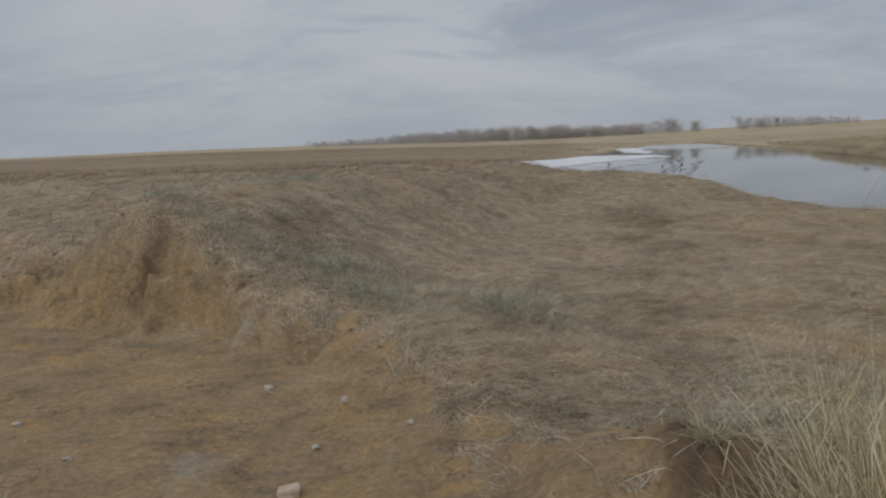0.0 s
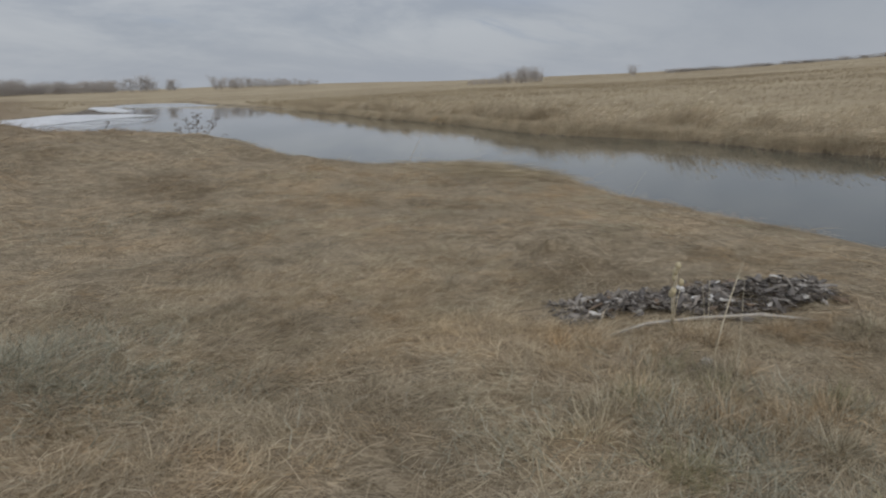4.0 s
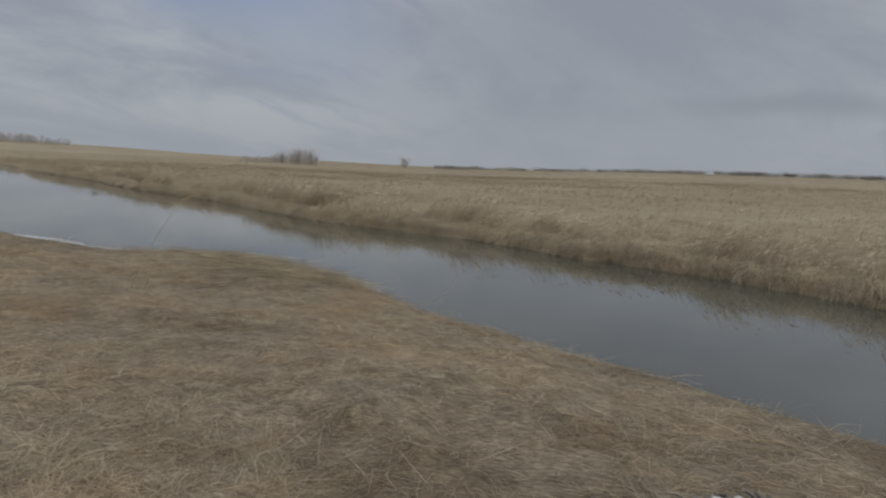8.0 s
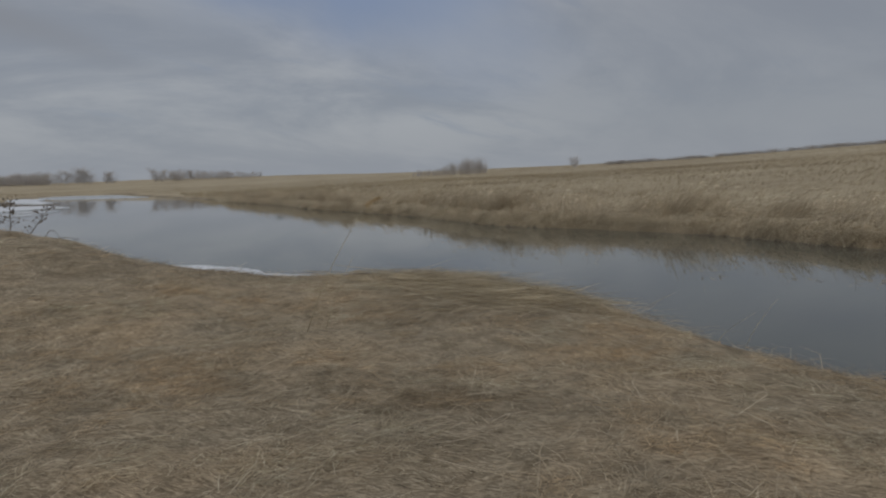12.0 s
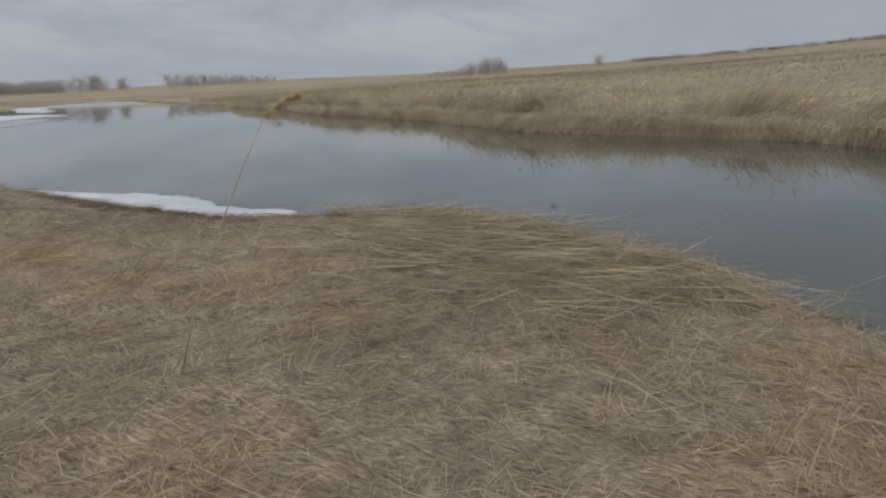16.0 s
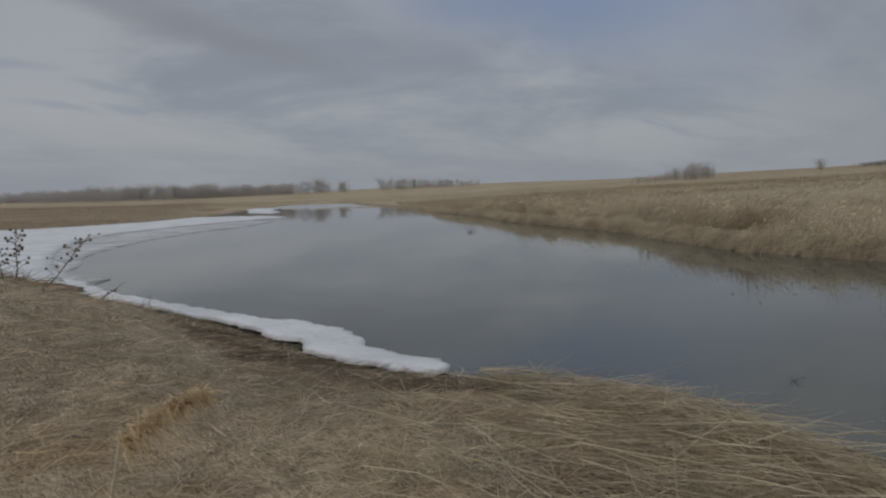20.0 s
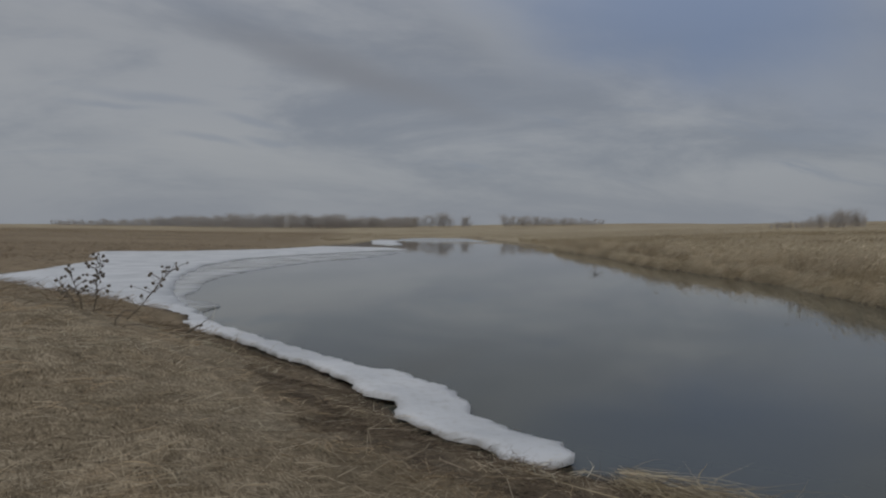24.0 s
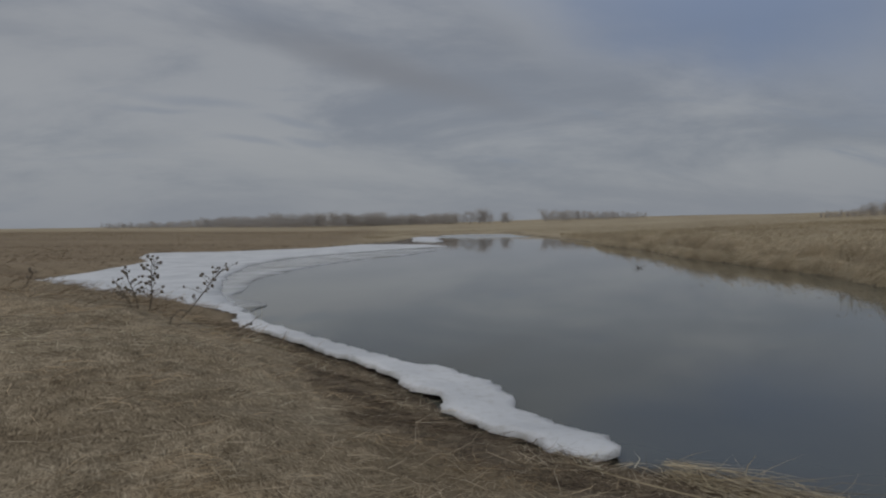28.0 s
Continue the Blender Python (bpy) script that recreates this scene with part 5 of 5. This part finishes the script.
bark_heap()
for k in range(16):
    f = k / 15
    x, y = 3.2 + 1.9 * f + rr.gauss(0, 0.12), 5.95 - 1.25 * f + rr.gauss(0, 0.12)
    tagged(tussock(x, y, rr.uniform(0.18, 0.30), 170, STRAW, "small dry grass tuft in front of the bark heap"), group="tufts by the bark heap")
for k in range(22):
    x, y = rr.uniform(2.3, 3.7), rr.uniform(4.1, 5.3)
    tagged(tussock(x, y, rr.uniform(0.26, 0.42), 170, rr.choice((STRAW, STRAW, GREENISH)), "tall thin dry grass tuft on the slope of the bank"), group="tufts on the bank")
BRANCH = plain("bleached_branch", (0.30, 0.27, 0.23), (0.50, 0.46, 0.40), 16.0)
tagged(pipe("branch", [(3.62, 5.9, on_land(3.62, 5.9) + 0.02), (3.92, 5.83, on_land(3.92, 5.83) + 0.04), (4.27, 5.65, on_land(4.27, 5.65) + 0.07), (4.67, 5.4, on_land(4.67, 5.4) + 0.07), (5.02, 5.15, on_land(5.02, 5.15) + 0.03)],
            [0.009, 0.012, 0.014, 0.014, 0.009], BRANCH), "long bleached branch lying in front of the bark heap", "branch")


def burdock(x, y, height, lean, seed, heads=14):
    """A dead burdock: a stout stalk, side shoots and dark round burrs."""
    r = random.Random(seed)
    root = new("dead_burdock")
    root.location = (x, y, on_land(x, y) - 0.02)
    way = Vector((lean[0], lean[1], 1)).normalized()
    pipe("stalk", [way * height * f + Vector((0.02 * math.sin(5 * f), 0.02 * math.cos(4 * f), 0)) for f in (0, 0.3, 0.6, 0.85, 1.0)], [0.008, 0.007, 0.005, 0.004, 0.002], WEED, root)
    for k in range(heads):
        f = r.uniform(0.25, 1.0)
        at = way * height * f
        turn = r.uniform(0, 6.28)
        out = Vector((math.cos(turn), math.sin(turn), r.uniform(0.3, 1.0))).normalized() * height * r.uniform(0.10, 0.30)
        shoot = pipe("shoot", [at, at + out * 0.5 + Vector((0, 0, 0.01)), at + out], [0.004, 0.003, 0.002], WEED, root, 5)
        bm = bmesh.new()
        bmesh.ops.create_icosphere(bm, subdivisions=2, radius=0.014 * r.uniform(0.8, 1.3))
        for v in bm.verts:
            v.co *= r.uniform(0.8, 1.3)
            v.co += at + out
        part("burr", bm, WEED, shoot)
    return tagged(root, "dead dark burdock with dry round burrs on the bank", "weed", "dead burdocks on the bank")


burdock(5.73, 21.0, 0.58, (0.12, 0.05), 1, 26)
burdock(5.62, 21.05, 0.5, (-0.25, 0.05), 6, 14)
burdock(5.98, 21.4, 0.75, (0.85, 0.15), 2, 24)
burdock(5.5, 21.3, 0.4, (-0.5, 0.1), 3, 8)
burdock(6.5, 21.6, 0.5, (1.6, -0.3), 4, 3)
burdock(3.9, 22.6, 0.35, (0.7, 0.1), 5, 6)


def reed_stalk(base, tip, plume, label, thick=0.6):
    """A single dry reed: a thin bowed stem; plume: the vector along which its feathery head nods to one side."""
    root = new("reed_stalk")
    a, b = Vector(base), Vector(tip)
    root.location = a
    span = b - a
    bow = Vector((0, 0, 0.05 * span.length))
    pipe("stem", [Vector((0, 0, -0.03)), span * 0.25 + bow, span * 0.5 + bow * 1.2, span * 0.8 + bow * 0.6, span], [thick * q for q in (0.0035, 0.0032, 0.0028, 0.0022, 0.0014)], REED_STEM, root, 5)
    if plume:
        n = 900
        f = rng.uniform(0, 1, n) ** 0.9
        way = np.array(plume)
        tuft = 0.5 + 0.5 * np.sin(f * 23 + 1.0)
        at = np.array(span)[None] + way[None] * f[:, None] + rng.normal(0, 0.006, (n, 3))
        at[:, 2] -= 0.05 * f * f
        head = math.atan2(way[1], way[0])
        strands("plume", at, head + rng.normal(0, 0.7, n), rng.uniform(0.018, 0.055, n) * (1.1 - 0.6 * f) * (0.5 + 0.6 * tuft), rng.uniform(0.0009, 0.0022, n), np.clip(rng.normal(-0.1, 0.4, n), -0.9, 0.7), rng.uniform(0, 0.6, n), PLUME, "", root,
                twist=rng.normal(0, 0.8, n))
    return tagged(root, label, "reed")


REED_STEM = plain("reed_stem", (0.48, 0.42, 0.30), (0.66, 0.59, 0.44), 25.0)
reed_stalk((6.74, 13.35, on_land(6.74, 13.35)), (6.9, 12.57, 1.41), (0.11, -0.075, 0.12), "tall dry reed with a golden-brown feathery plume", 1.1)
reed_stalk((6.98, 13.4, on_land(6.98, 13.4)), (7.06, 13.0, 0.95), None, "thin pale dry reed stem standing in the grass", 0.9)
for x, y, dx, dy, z in ((9.84, 11.9, 0.2, -0.37, 0.28), (9.6, 10.58, 0.08, -0.27, 0.5), (9.7, 10.9, 0.2, -0.3, 0.3), (6.72, 24.0, 0.06, 0.02, 0.5), (6.7, 23.9, -0.03, 0.05, 0.4), (3.99, 5.38, 0.05, 0.05, 0.55), (3.85, 5.3, -0.06, 0.02, 0.5),
                        (3.3, 4.75, 0.35, 0.2, 0.6), (-0.55, 5.45, 0.16, 0.1, 0.22), (-0.68, 5.25, -0.1, 0.05, 0.2), (-0.6, 5.35, 0.02, 0.12, 0.25)):
    h = on_land(x, y)
    reed_stalk((x, y, h), (x + dx, y + dy, h + z), None, "thin bleached dry stem standing in the grass")


for k in range(7):
    x, y = 0.98 + rr.gauss(0, 0.08), 2.95 + 0.09 * k
    h = on_land(x, y)
    reed_stalk((x, y, h), (x - rr.uniform(0.1, 0.3), y - rr.uniform(-0.05, 0.2), h + rr.uniform(-0.12, 0.06)), None, "bleached dead root hanging from the edge of the mound", 0.9)


def seed_head_weed(x, y, height, lean, heads, seed):
    """A pale dry weed with a few plump seed heads."""
    r = random.Random(seed)
    root = new("dry_weed")
    root.location = (x, y, on_land(x, y) - 0.02)
    for k in range(heads):
        out = Vector((lean[0] + r.gauss(0, 0.1), lean[1] + r.gauss(0, 0.1), 1)) * height * (0.55 + 0.45 * k / max(1, heads - 1))
        stem = pipe("stem", [Vector((r.gauss(0, 0.01), r.gauss(0, 0.01), 0)), out * 0.5 + Vector((0, 0, 0.03)), out], [0.0035, 0.003, 0.002], REED_STEM, root, 5)
        bm = bmesh.new()
        bmesh.ops.create_icosphere(bm, subdivisions=2, radius=1)
        for v in bm.verts:
            v.co = Vector((v.co.x * 0.019, v.co.y * 0.019, v.co.z * 0.027)) * r.uniform(0.9, 1.15) * (1 + 0.12 * math.sin(6 * math.atan2(v.co.y, v.co.x))) + out
        part("seed_head", bm, PALE_HEAD, stem, "pale yellow dry seed head")
    return tagged(root, "pale dry weed with plump seed heads beside the bark heap", "weed")


PALE_HEAD = plain("dry_seed_head", (0.44, 0.38, 0.24), (0.60, 0.53, 0.36), 40.0)
seed_head_weed(3.98, 5.66, 0.52, (0.05, 0.02), 6, 21)
h = on_land(3.82, 5.22)
reed_stalk((3.82, 5.22, h), (4.5, 5.45, h + 0.5), None, "long bleached stem leaning across the bark heap", 1.3)
h = on_land(6.18, 20.25)
tagged(pipe("bent_stem", [(6.08, 20.2, h - 0.02), (6.1, 20.22, h + 0.09), (6.17, 20.26, h + 0.17), (6.26, 20.3, h + 0.15), (6.31, 20.33, h + 0.06), (6.36, 20.36, h + 0.01)], [0.007, 0.007, 0.006, 0.006, 0.005, 0.004], WEED),
       "dark dead stem bent over into a loop", "weed")
h = on_land(6.25, 20.1)
tagged(pipe("bent_stem", [(6.12, 20.15, h - 0.02), (6.2, 20.12, h + 0.05), (6.36, 20.05, h + 0.06), (6.52, 20.0, h + 0.02)], [0.006, 0.005, 0.005, 0.003], WEED), "dark dead stem lying beside the looped one", "weed")


def snag(x, y, size, count, label, seed):
    """Dead twigs that stick up out of the pond."""
    r = random.Random(seed)
    root = new("drowned_twigs")
    root.location = (x, y, 0)
    for k in range(count):
        a = r.uniform(0, 6.28)
        out = Vector((math.cos(a) * r.uniform(0.3, 1.3), math.sin(a) * r.uniform(0.3, 1.3), r.uniform(0.1, 0.6))) * size
        pipe("twig", [Vector((r.gauss(0, 0.1), r.gauss(0, 0.1), -0.03)) * size, out * 0.5 + Vector((0, 0, 0.1 * size)), out], [0.02 * size, 0.014 * size, 0.006 * size], WEED, root, 5)
    return tagged(root, label, "twigs")


snag(21.26, 40.76, 0.38, 9, "dark dead twigs standing out of the pond", 3)
snag(12.2, 15.95, 0.10, 7, "small tuft of dead leaf floating on the pond", 4)
snag(9.62, 18.7, 0.07, 5, "dark twig frozen into the edge of the ice", 5)
for k in range(120):
    f = rr.uniform(0.3, 0.95)
    i = int(f * (len(SHORE_F) - 2))
    if 5 < SHORE_F[i][1] < 40:
        snag(SHORE_F[i][0] - rr.uniform(1.5, 5.5), SHORE_F[i][1] + rr.gauss(0, 0.9), rr.uniform(0.05, 0.12), 3, "short dead reed stubs poking out of the water", 400 + k)["group"] = "reed stubs in the pond"
